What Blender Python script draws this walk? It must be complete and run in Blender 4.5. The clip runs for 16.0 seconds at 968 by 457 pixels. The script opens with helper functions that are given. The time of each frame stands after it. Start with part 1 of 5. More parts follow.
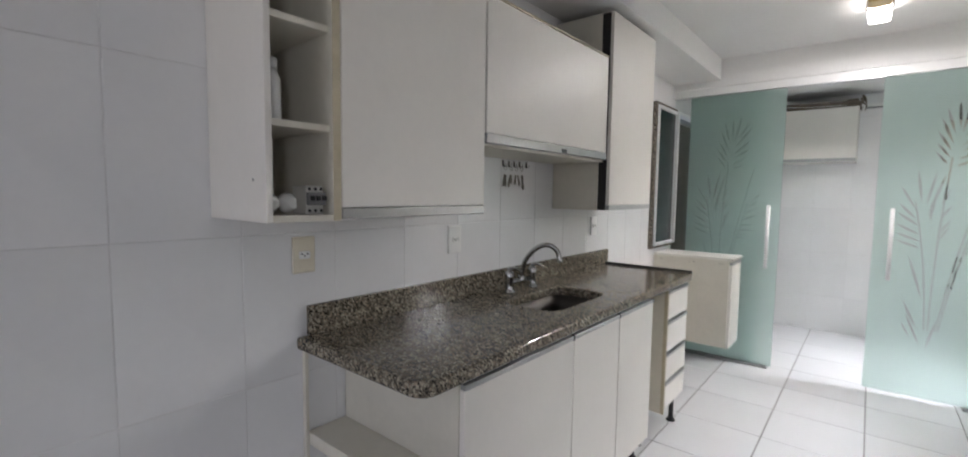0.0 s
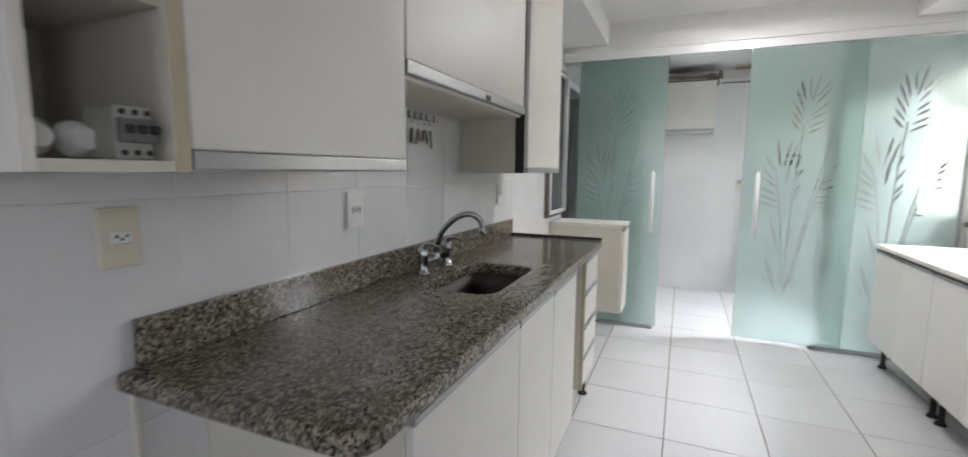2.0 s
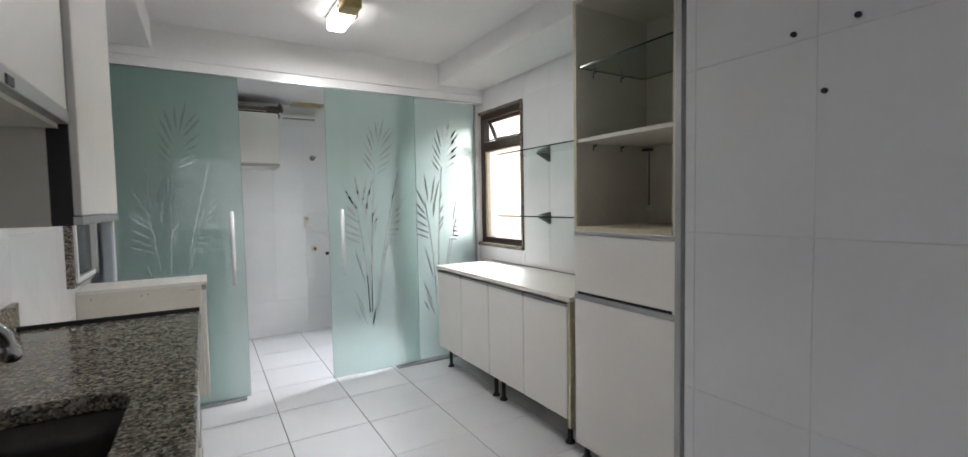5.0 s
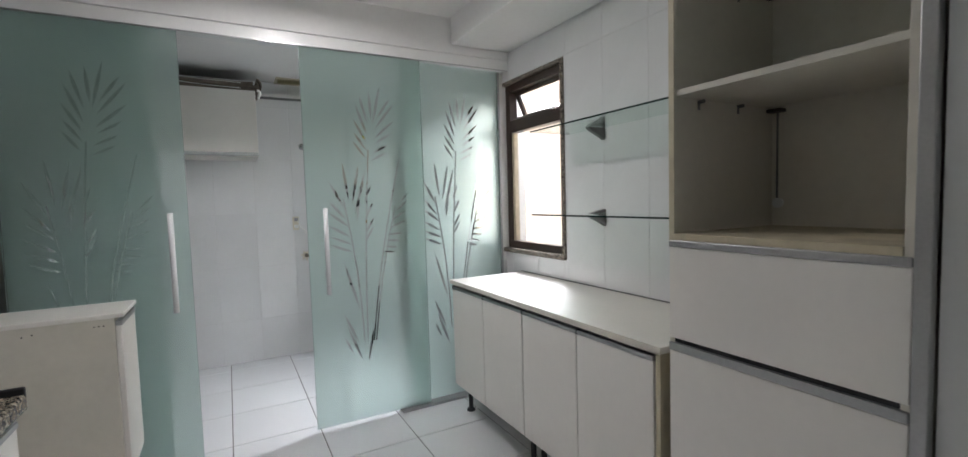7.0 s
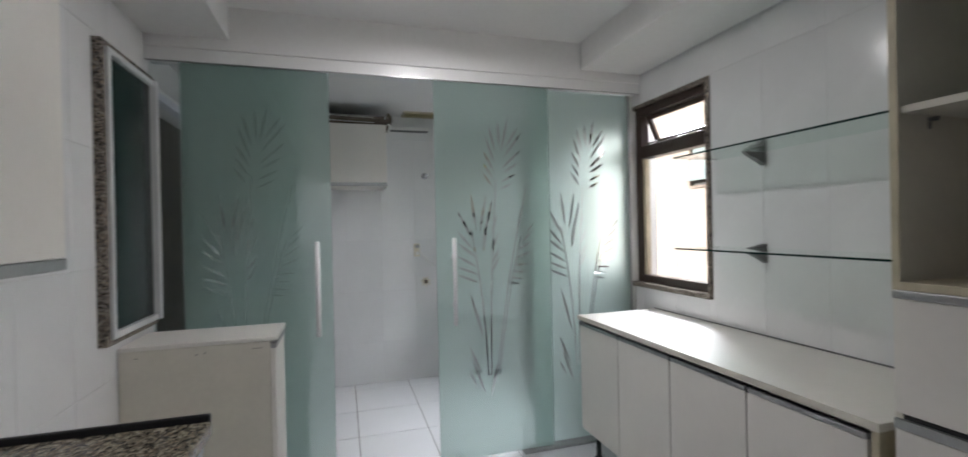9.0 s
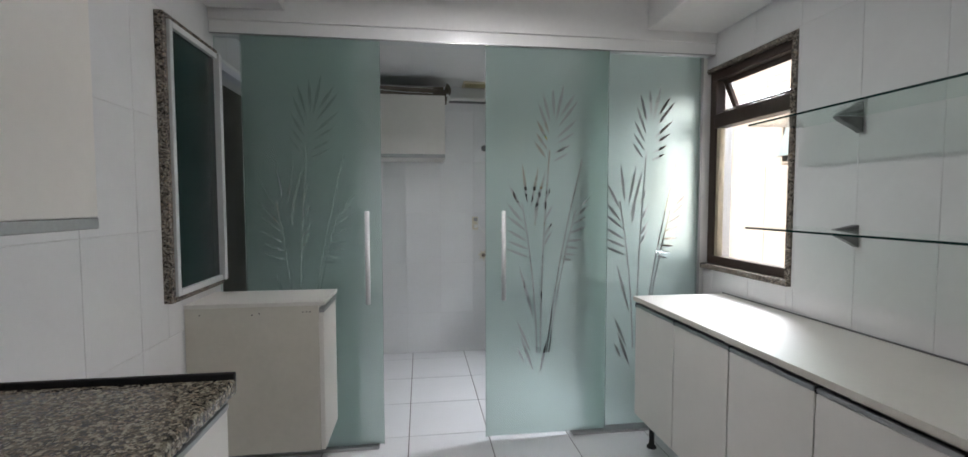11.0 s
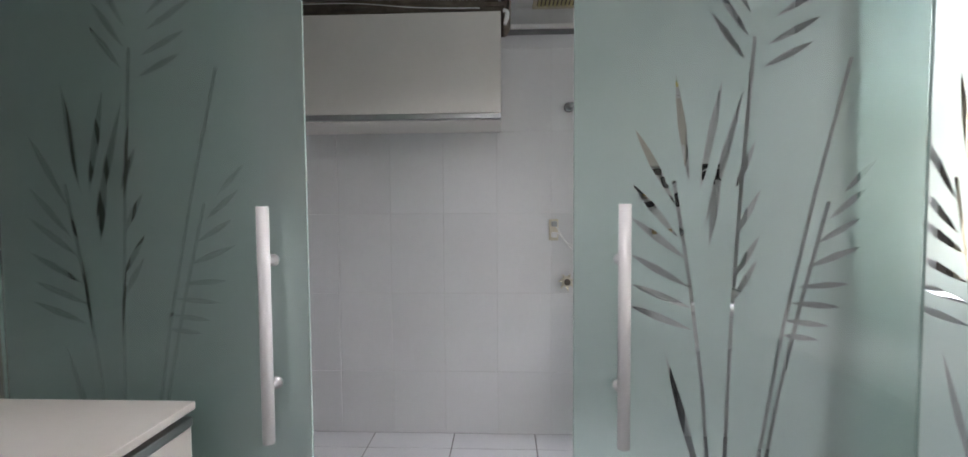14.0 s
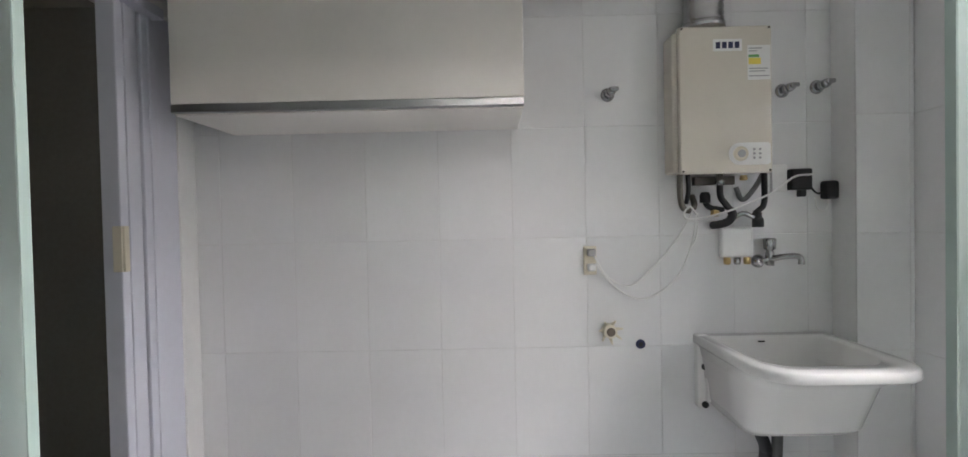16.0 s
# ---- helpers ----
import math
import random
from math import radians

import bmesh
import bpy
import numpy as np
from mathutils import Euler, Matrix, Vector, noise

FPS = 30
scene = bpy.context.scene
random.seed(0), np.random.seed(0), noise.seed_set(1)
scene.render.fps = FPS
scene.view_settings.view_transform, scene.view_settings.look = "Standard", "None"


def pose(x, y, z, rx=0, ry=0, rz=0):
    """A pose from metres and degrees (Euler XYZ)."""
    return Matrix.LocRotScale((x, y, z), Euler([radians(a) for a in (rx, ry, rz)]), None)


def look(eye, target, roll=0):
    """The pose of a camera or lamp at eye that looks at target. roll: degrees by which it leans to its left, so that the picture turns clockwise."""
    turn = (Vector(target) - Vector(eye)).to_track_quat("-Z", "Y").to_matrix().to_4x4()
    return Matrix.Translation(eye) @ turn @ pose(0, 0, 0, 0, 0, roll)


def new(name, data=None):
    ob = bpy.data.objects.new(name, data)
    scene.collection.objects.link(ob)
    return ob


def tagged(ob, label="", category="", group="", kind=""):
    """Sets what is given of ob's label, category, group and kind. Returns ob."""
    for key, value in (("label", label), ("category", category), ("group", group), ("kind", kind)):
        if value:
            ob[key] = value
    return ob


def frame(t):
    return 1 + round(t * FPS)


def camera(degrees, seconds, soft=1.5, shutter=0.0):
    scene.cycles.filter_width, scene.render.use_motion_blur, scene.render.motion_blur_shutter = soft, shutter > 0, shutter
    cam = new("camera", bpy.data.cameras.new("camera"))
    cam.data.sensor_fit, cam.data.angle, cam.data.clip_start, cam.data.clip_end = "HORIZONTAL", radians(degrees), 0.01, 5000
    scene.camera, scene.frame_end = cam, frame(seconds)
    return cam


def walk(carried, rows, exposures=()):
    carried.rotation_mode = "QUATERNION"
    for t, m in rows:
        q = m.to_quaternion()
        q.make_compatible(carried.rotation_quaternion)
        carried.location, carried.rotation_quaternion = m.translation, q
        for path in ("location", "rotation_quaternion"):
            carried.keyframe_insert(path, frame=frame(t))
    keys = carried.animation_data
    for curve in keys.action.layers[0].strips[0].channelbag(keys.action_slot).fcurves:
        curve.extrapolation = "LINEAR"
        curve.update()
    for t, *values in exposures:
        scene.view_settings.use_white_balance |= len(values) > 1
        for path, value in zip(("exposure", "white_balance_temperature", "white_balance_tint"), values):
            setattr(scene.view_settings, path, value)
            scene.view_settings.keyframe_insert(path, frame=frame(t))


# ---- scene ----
cam = camera(92.1, 16.0, shutter=0.25)
PATH = [
    (0, (0.065, -0.002, 1.369), (-1.205, 1.535, 1.217), 0.8),
    (0.5, (-0.012, 0.003, 1.301), (-1.082, 1.654, 0.943), -0.3),
    (1, (-0.07, 0.0, 1.298), (-1.112, 1.662, 0.911), -0.2),
    (1.5, (-0.176, 0.045, 1.286), (-1.239, 1.703, 0.941), 0.8),
    (2, (-0.323, 0.224, 1.299), (-1.097, 2.052, 1.053), 0.5),
    (2.5, (-0.475, 0.356, 1.304), (-0.654, 2.334, 1.067), 0.7),
    (3, (-0.594, 0.394, 1.329), (-0.222, 2.347, 1.114), -2.0),
    (3.5, (-0.63, 0.482, 1.336), (0.001, 2.374, 1.19), -1.3),
    (4, (-0.658, 0.548, 1.352), (0.207, 2.348, 1.242), -0.2),
    (4.5, (-0.741, 0.584, 1.354), (0.259, 2.313, 1.256), -0.5),
    (5, (-0.699, 0.676, 1.328), (0.326, 2.39, 1.221), -1.0),
    (5.2, (-0.634, 0.738, 1.325), (0.393, 2.451, 1.222), -0.9),
    (7.3, (-0.29, 1.555, 1.325), (0.664, 3.309, 1.201), -1.7),
    (7.5, (-0.297, 1.591, 1.342), (0.879, 3.206, 1.24), -2.2),
    (8, (-0.299, 1.609, 1.344), (1.221, 2.909, 1.32), -1.8),
    (8.5, (-0.368, 1.655, 1.375), (0.84, 3.249, 1.343), -1.7),
    (9, (-0.413, 1.638, 1.362), (0.164, 3.553, 1.356), -1.2),
    (9.2, (-0.413, 1.617, 1.36), (0.016, 3.571, 1.35), 0.1),
    (11.5, (-0.223, 1.776, 1.34), (0.041, 3.755, 1.225), -0.2),
    (12, (-0.175, 2.019, 1.337), (0.033, 4.005, 1.225), -0.6),
    (12.5, (-0.083, 2.292, 1.358), (-0.052, 4.289, 1.252), -0.5),
    (13, (-0.066, 2.623, 1.321), (-0.05, 4.62, 1.222), -0.4),
    (13.5, (-0.07, 2.964, 1.326), (-0.057, 4.96, 1.212), -0.0),
    (14, (-0.055, 3.273, 1.302), (-0.139, 5.268, 1.205), -0.4),
    (14.5, (-0.102, 3.595, 1.308), (-0.208, 5.591, 1.235), -1.1),
    (15, (-0.137, 3.829, 1.324), (-0.241, 5.825, 1.267), -1.4),
    (15.5, (-0.165, 3.936, 1.331), (-0.214, 5.943, 1.304), -0.9),
    (16, (-0.188, 3.966, 1.339), (-0.209, 5.981, 1.304), -1.2),
]
from mathutils.geometry import delaunay_2d_cdt

EXPOSURES = [
    (0.0, 2.17, 6440, 15.5), (1.0, 2.1, 6450, 15.5), (1.5, 2.17, 6440, 15.5), (2.0, 2.18, 6350, 14.0), (2.5, 2.17, 6310, 13.5), (3.0, 1.93, 6290, 13.5), (3.5, 1.93, 6290, 13.5),
    (4.0, 1.97, 6330, 14.0), (5.0, 1.85, 6350, 14.5), (8.0, 1.37, 6290, 14.0), (9.0, 1.30, 6270, 14.5), (12.0, 1.2, 6270, 14.0), (12.5, 0.93, 6350, 15.5),
    (13.0, 0.95, 6400, 17.0), (13.5, 1.08, 6420, 17.5), (14.5, 1.78, 6450, 19.5), (16.0, 1.88, 6600, 19.5)]
walk(cam, [(t, look(eye, target, roll)) for t, eye, target, roll in PATH], EXPOSURES)

# ---- world and lights ----
world = bpy.data.worlds.new("world")
scene.world = world
world.use_nodes = True
wn = world.node_tree
sky = wn.nodes.new("ShaderNodeTexSky")
sky.sky_type, sky.sun_disc = "NISHITA", False
sky.dust_density, sky.air_density, sky.ozone_density = 8.0, 0.6, 0.0
sky.sun_elevation, sky.sun_rotation = radians(34), radians(265)
wn.links.new(sky.outputs["Color"], wn.nodes["Background"].inputs["Color"])
wn.nodes["Background"].inputs["Strength"].default_value = 0.15

sun = new("sun", bpy.data.lights.new("sun", "SUN"))
sun.data.energy, sun.data.angle, sun.data.color = 3.2, radians(0.5), (1.0, 0.97, 0.93)
sun.matrix_world = look((-9.0, 1.0, 6.2), (0, 0, 0))


def area_lamp(name, m, w, h, watts, colour):
    lamp = new(name, bpy.data.lights.new(name, "AREA"))
    lamp.data.shape, lamp.data.size, lamp.data.size_y = "RECTANGLE", w, h
    lamp.data.energy, lamp.data.color = watts, colour
    lamp.matrix_world = m
    return lamp


# sky light at the head of the kitchen window
area_lamp("kitchen_window_daylight", look((1.90, 3.98, 2.56), (0.85, 3.35, 0.6)), 0.75, 0.45, 11.5, (0.95, 0.98, 1.0))
# daylight of the laundry window round the corner
area_lamp("laundry_window_daylight", look((2.18, 4.76, 2.52), (0.1, 5.1, 0.9)), 0.95, 0.8, 92.0, (0.95, 0.98, 1.0))
area_lamp("laundry_window_sky", look((1.68, 4.74, 1.55), (0.0, 4.80, 1.50)), 0.60, 1.06, 2.0, (0.95, 0.98, 1.0))
# added fill lamp in a made-up hall window, brightens the cabinet doors
area_lamp("hall_fill_lamp", look((3.69, -2.7, 1.5), (-0.9, 1.0, 1.65)), 0.66, 1.36, 6.6, (0.95, 0.98, 1.0))
# added fill lamp in a made-up opening behind the walk, brightens the pier
area_lamp("entrance_fill_lamp", look((-0.70, -1.93, 1.60), (0.45, 0.9, 1.75)), 1.0, 1.3, 1.8, (0.95, 0.98, 1.0))
area_lamp("ceiling_bulb", look((0.04, 3.52, 2.388), (0.04, 3.52, 0)), 0.09, 0.22, 4.5, (1.0, 0.98, 0.95))


# ---- materials ----
def mat(name, colour, rough=0.5, metal=0.0, spec=0.5, grain=0.0, scale=40.0, bump=0.0, bump_scale=60.0,
        blotch=0.0, blotch_scale=3.0, vary=0.0, emit=0.0, rough_vary=0.0, coat=0.0):
    m = bpy.data.materials.new(name)
    m.use_nodes = True
    nt = m.node_tree
    b = nt.nodes["Principled BSDF"]
    b.inputs["Roughness"].default_value, b.inputs["Metallic"].default_value = rough, metal
    b.inputs["Specular IOR Level"].default_value = spec
    b.inputs["Coat Weight"].default_value = coat
    co = nt.nodes.new("ShaderNodeTexCoord")
    last = nt.nodes.new("ShaderNodeRGB")
    last.outputs[0].default_value = (*colour, 1)
    out = last.outputs[0]

    def darker(fac, amount, src):
        mx = nt.nodes.new("ShaderNodeMix")
        mx.data_type, mx.blend_type = "RGBA", "MULTIPLY"
        mx.inputs[0].default_value = 1.0
        ramp = nt.nodes.new("ShaderNodeMapRange")
        ramp.inputs[1].default_value, ramp.inputs[2].default_value = 0.3, 0.7
        ramp.inputs[3].default_value, ramp.inputs[4].default_value = 1.0 - amount, 1.0
        nt.links.new(fac, ramp.inputs[0])
        nt.links.new(src, mx.inputs[6])
        nt.links.new(ramp.outputs[0], mx.inputs[7])
        return mx.outputs[2]

    def noise_node(s, detail=4.0):
        n = nt.nodes.new("ShaderNodeTexNoise")
        n.inputs["Scale"].default_value, n.inputs["Detail"].default_value = s, detail
        nt.links.new(co.outputs["Object"], n.inputs["Vector"])
        return n.outputs["Fac"]

    if grain:
        out = darker(noise_node(scale), grain, out)
    if blotch:
        out = darker(noise_node(blotch_scale, 3.0), blotch, out)
    if vary:
        info = nt.nodes.new("ShaderNodeObjectInfo")
        mr = nt.nodes.new("ShaderNodeMapRange")
        mr.inputs[3].default_value, mr.inputs[4].default_value = 0.3, 0.7
        nt.links.new(info.outputs["Random"], mr.inputs[0])
        out = darker(mr.outputs[0], vary, out)
    nt.links.new(out, b.inputs["Base Color"])
    if rough_vary:
        mr = nt.nodes.new("ShaderNodeMapRange")
        mr.inputs[1].default_value, mr.inputs[2].default_value = 0.3, 0.7
        mr.inputs[3].default_value, mr.inputs[4].default_value = rough, rough + rough_vary
        nt.links.new(noise_node(7.0), mr.inputs[0])
        nt.links.new(mr.outputs[0], b.inputs["Roughness"])
    if bump:
        bp = nt.nodes.new("ShaderNodeBump")
        bp.inputs["Strength"].default_value, bp.inputs["Distance"].default_value = bump, 0.002
        nt.links.new(noise_node(bump_scale), bp.inputs["Height"])
        nt.links.new(bp.outputs[0], b.inputs["Normal"])
    if emit:
        b.inputs["Emission Color"].default_value, b.inputs["Emission Strength"].default_value = (*colour, 1), emit
    return m


def granite(name, base, dark, pale):
    m = mat(name, base, 0.16, spec=0.3)
    nt = m.node_tree
    b = nt.nodes["Principled BSDF"]
    co = nt.nodes.new("ShaderNodeTexCoord")

    def cells(s):
        v = nt.nodes.new("ShaderNodeTexVoronoi")
        v.inputs["Scale"].default_value = s
        nz = nt.nodes.new("ShaderNodeTexNoise")
        nz.inputs["Scale"].default_value = s * 0.6
        add = nt.nodes.new("ShaderNodeMix")
        add.data_type, add.inputs[0].default_value = "VECTOR", 0.012
        nt.links.new(co.outputs["Object"], nz.inputs["Vector"])
        nt.links.new(co.outputs["Object"], add.inputs[4])
        nt.links.new(nz.outputs["Color"], add.inputs[5])
        nt.links.new(add.outputs[1], v.inputs["Vector"])
        bw = nt.nodes.new("ShaderNodeSeparateColor")
        nt.links.new(v.outputs["Color"], bw.inputs[0])
        return bw.outputs[0]

    ramp = nt.nodes.new("ShaderNodeValToRGB")
    ramp.color_ramp.interpolation = "CONSTANT"
    stops = [(0.0, dark), (0.15, tuple(c * 0.5 for c in base)), (0.36, base), (0.68, pale), (0.92, (0.30, 0.235, 0.17))]
    ramp.color_ramp.elements[0].position, ramp.color_ramp.elements[0].color = stops[0][0], (*stops[0][1], 1)
    ramp.color_ramp.elements[1].position, ramp.color_ramp.elements[1].color = stops[1][0], (*stops[1][1], 1)
    for p, c in stops[2:]:
        e = ramp.color_ramp.elements.new(p)
        e.color = (*c, 1)
    nt.links.new(cells(170.0), ramp.inputs[0])
    fine = nt.nodes.new("ShaderNodeValToRGB")
    fine.color_ramp.elements[0].position, fine.color_ramp.elements[1].position = 0.18, 0.30
    fine.color_ramp.elements[0].color = (0.25, 0.24, 0.23, 1)
    nt.links.new(cells(380.0), fine.inputs[0])
    mx = nt.nodes.new("ShaderNodeMix")
    mx.data_type, mx.blend_type, mx.inputs[0].default_value = "RGBA", "MULTIPLY", 0.6
    nt.links.new(ramp.outputs[0], mx.inputs[6])
    nt.links.new(fine.outputs[0], mx.inputs[7])
    nt.links.new(mx.outputs[2], b.inputs["Base Color"])
    return m


def sheen(nt, base):
    """How much a pane mirrors: little face on, all at a grazing view."""
    lw, pw, mr = nt.nodes.new("ShaderNodeLayerWeight"), nt.nodes.new("ShaderNodeMath"), nt.nodes.new("ShaderNodeMapRange")
    pw.operation, pw.inputs[1].default_value = "POWER", 4.5
    lw.inputs["Blend"].default_value = 0.5
    mr.inputs[3].default_value, mr.inputs[4].default_value = base, 1.0
    nt.links.new(lw.outputs["Facing"], pw.inputs[0])
    nt.links.new(pw.outputs[0], mr.inputs[0])
    return mr.outputs[0]


def pane_glass(name, tint, gloss=1.0):
    """Clear thin pane: see-through with a mirror sheen at its surface."""
    m = bpy.data.materials.new(name)
    m.use_nodes = True
    nt = m.node_tree
    nt.nodes.remove(nt.nodes["Principled BSDF"])
    tr, gl, mx = nt.nodes.new("ShaderNodeBsdfTransparent"), nt.nodes.new("ShaderNodeBsdfGlossy"), nt.nodes.new("ShaderNodeMixShader")
    fr = sheen(nt, 0.04)
    tr.inputs["Color"].default_value = (*tint, 1)
    gl.inputs["Roughness"].default_value = 0.02
    gl.inputs["Color"].default_value = (gloss, gloss, gloss, 1)
    nt.links.new(fr, mx.inputs[0])
    nt.links.new(tr.outputs[0], mx.inputs[1])
    nt.links.new(gl.outputs[0], mx.inputs[2])
    nt.links.new(mx.outputs[0], nt.nodes["Material Output"].inputs[0])
    return m


def frost_glass(name, tint, through_tint, veil=0.55):
    """Etched face: half scatters light through, half lets a blurred view pass."""
    m = bpy.data.materials.new(name)
    m.use_nodes = True
    nt = m.node_tree
    nt.nodes.remove(nt.nodes["Principled BSDF"])
    di, tl, rf = nt.nodes.new("ShaderNodeBsdfDiffuse"), nt.nodes.new("ShaderNodeBsdfTranslucent"), nt.nodes.new("ShaderNodeBsdfRefraction")
    gl = nt.nodes.new("ShaderNodeBsdfGlossy")
    co, nz, mr = nt.nodes.new("ShaderNodeTexCoord"), nt.nodes.new("ShaderNodeTexNoise"), nt.nodes.new("ShaderNodeMapRange")
    nz.inputs["Scale"].default_value = 2.2
    nt.links.new(co.outputs["Object"], nz.inputs["Vector"])
    mr.inputs[3].default_value, mr.inputs[4].default_value = 0.72, 0.82
    nt.links.new(nz.outputs["Fac"], mr.inputs[0])
    di.inputs["Color"].default_value, tl.inputs["Color"].default_value = (*tint, 1), (*through_tint, 1)
    rf.inputs["Color"].default_value = (*through_tint, 1)
    rf.inputs["IOR"].default_value, gl.inputs["Roughness"].default_value = 1.25, 0.28
    nt.links.new(mr.outputs[0], rf.inputs["Roughness"])
    a, b, c = (nt.nodes.new("ShaderNodeMixShader") for _ in range(3))
    a.inputs[0].default_value, b.inputs[0].default_value = 0.72, veil
    nt.links.new(di.outputs[0], a.inputs[1])
    nt.links.new(tl.outputs[0], a.inputs[2])
    nt.links.new(rf.outputs[0], b.inputs[1])
    nt.links.new(a.outputs[0], b.inputs[2])
    nt.links.new(sheen(nt, 0.02), c.inputs[0])
    nt.links.new(b.outputs[0], c.inputs[1])
    nt.links.new(gl.outputs[0], c.inputs[2])
    nt.links.new(c.outputs[0], nt.nodes["Material Output"].inputs[0])
    return m


PAINT = mat("white_wall_paint", (0.78, 0.78, 0.77), 0.65, grain=0.03, bump=0.12, bump_scale=90, blotch=0.05, blotch_scale=1.5)
CEIL = mat("white_ceiling_paint", (0.80, 0.795, 0.785), 0.7, grain=0.03, bump=0.1, bump_scale=70, blotch=0.05, blotch_scale=1.2)
TILE = mat("white_glazed_tile", (0.77, 0.77, 0.77), 0.13, grain=0.02, bump=0.10, bump_scale=9, blotch=0.04, blotch_scale=4, vary=0.05, rough_vary=0.08)
GROUT = mat("grey_grout", (0.78, 0.775, 0.76), 0.9, grain=0.15, scale=60, blotch=0.15, blotch_scale=5)
FLOOR = mat("white_floor_tile", (0.76, 0.76, 0.775), 0.24, grain=0.015, bump=0.03, bump_scale=14, blotch=0.02, blotch_scale=3, vary=0.05, rough_vary=0.02)
FGROUT = mat("dark_floor_grout", (0.22, 0.21, 0.20), 0.9, grain=0.3, scale=50, blotch=0.35, blotch_scale=3)
LAM = mat("white_laminate", (0.775, 0.745, 0.695), 0.42, grain=0.02, blotch=0.04, blotch_scale=4, bump=0.03, bump_scale=200, vary=0.03)
LAMB = mat("yellowed_white_laminate", (0.68, 0.645, 0.56), 0.42, grain=0.04, blotch=0.07, blotch_scale=6)
EDGE = mat("yellowed_edge_band", (0.60, 0.53, 0.38), 0.5, grain=0.12, scale=30, blotch=0.2, blotch_scale=12)
# near-black brown for strips that carry the shade of gaps
DARKGAP = mat("gap_shade_brown", (0.015, 0.011, 0.010), 0.5, grain=0.2)
ALU = mat("brushed_aluminium", (0.42, 0.42, 0.42), 0.38, 1.0, grain=0.08, scale=120)
ALUW = mat("white_anodised_aluminium", (0.72, 0.73, 0.73), 0.35, 0.3, grain=0.04)
# steel colour lowered to hold the shade and dark reflections of the bowl
STEEL = mat("steel_darkened_as_shaded", (0.10, 0.09, 0.08), 0.42, 1.0, grain=0.15, scale=80, rough_vary=0.12)
CHROME = mat("chrome", (0.46, 0.46, 0.465), 0.10, 1.0, blotch=0.15, blotch_scale=30)
GRAN = granite("speckled_granite", (0.175, 0.150, 0.112), (0.030, 0.026, 0.021), (0.35, 0.31, 0.24))
GRANT = granite("granite_trim", (0.20, 0.172, 0.145), (0.03, 0.026, 0.022), (0.34, 0.30, 0.255))
GLASS = pane_glass("green_tinted_clear_glass", (0.94, 0.965, 0.96), 0.5)
WGLASS = pane_glass("window_glass", (0.97, 0.98, 0.98))
SHELFG = pane_glass("green_shelf_glass", (0.84, 0.91, 0.88))
LEAFG = pane_glass("grey_green_clear_leaf", (0.97, 0.98, 0.975))
PEDGE = mat("pale_green_glass_edge", (0.42, 0.55, 0.51), 0.2, blotch=0.1)
FASCIA = mat("glossy_white_rail", (0.78, 0.78, 0.77), 0.30, grain=0.02)
GEDGE = mat("dark_green_glass_edge", (0.008, 0.028, 0.024), 0.15)
FROST = frost_glass("frosted_green_glass", (0.32, 0.42, 0.385), (0.84, 0.945, 0.905), 0.52)
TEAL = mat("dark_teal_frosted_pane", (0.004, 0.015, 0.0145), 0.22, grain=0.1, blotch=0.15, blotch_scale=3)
BROWN = mat("dark_brown_window_frame", (0.045, 0.028, 0.02), 0.38, grain=0.2, scale=60)
PLASTW = mat("white_plastic", (0.76, 0.76, 0.74), 0.4, grain=0.03)
CREAM = mat("cream_plastic", (0.68, 0.625, 0.50), 0.45, grain=0.05)
BLACK = mat("black_rubber", (0.015, 0.015, 0.016), 0.55, grain=0.2)
KEYM = mat("dull_nickel", (0.22, 0.205, 0.18), 0.42, 1.0, grain=0.3, scale=150)
GREYB = mat("grey_breaker_plastic", (0.44, 0.43, 0.40), 0.5, grain=0.06)
GREYP = mat("grey_hose", (0.18, 0.18, 0.18), 0.5, grain=0.2)
ENAMEL = mat("cream_heater_enamel", (0.66, 0.615, 0.53), 0.06, grain=0.02, blotch=0.03)
CERAM = mat("white_ceramic", (0.76, 0.755, 0.73), 0.16, blotch=0.04, blotch_scale=5)
BRASS = mat("worn_brass", (0.55, 0.40, 0.18), 0.3, 1.0, grain=0.2)
FOIL = mat("ribbed_aluminium_duct", (0.55, 0.55, 0.55), 0.25, 1.0, grain=0.15)
RUGL = mat("pale_brown_mat", (0.30, 0.245, 0.19), 0.9, grain=0.35, scale=40, blotch=0.3, blotch_scale=6)
RUG = mat("folded_brown_mat", (0.20, 0.16, 0.125), 0.9, grain=0.4, scale=30, blotch=0.4, blotch_scale=5)
YELLOW = mat("yellowed_vent_plastic", (0.56, 0.49, 0.25), 0.7, grain=0.2)
PVC = mat("lilac_white_pvc", (0.66, 0.67, 0.74), 0.4, grain=0.03, blotch=0.05)
# plaster colour darkened to carry the room's lack of light
DOORGAP = mat("plaster_darkened_as_unlit", (0.27, 0.275, 0.245), 0.8, grain=0.1)
FACADE = mat("cream_facade_tile", (0.36, 0.325, 0.285), 0.6, grain=0.08, scale=8, vary=0.08, blotch=0.08, blotch_scale=0.6)
FJOINT = mat("facade_joint", (0.29, 0.25, 0.21), 0.9, grain=0.15)
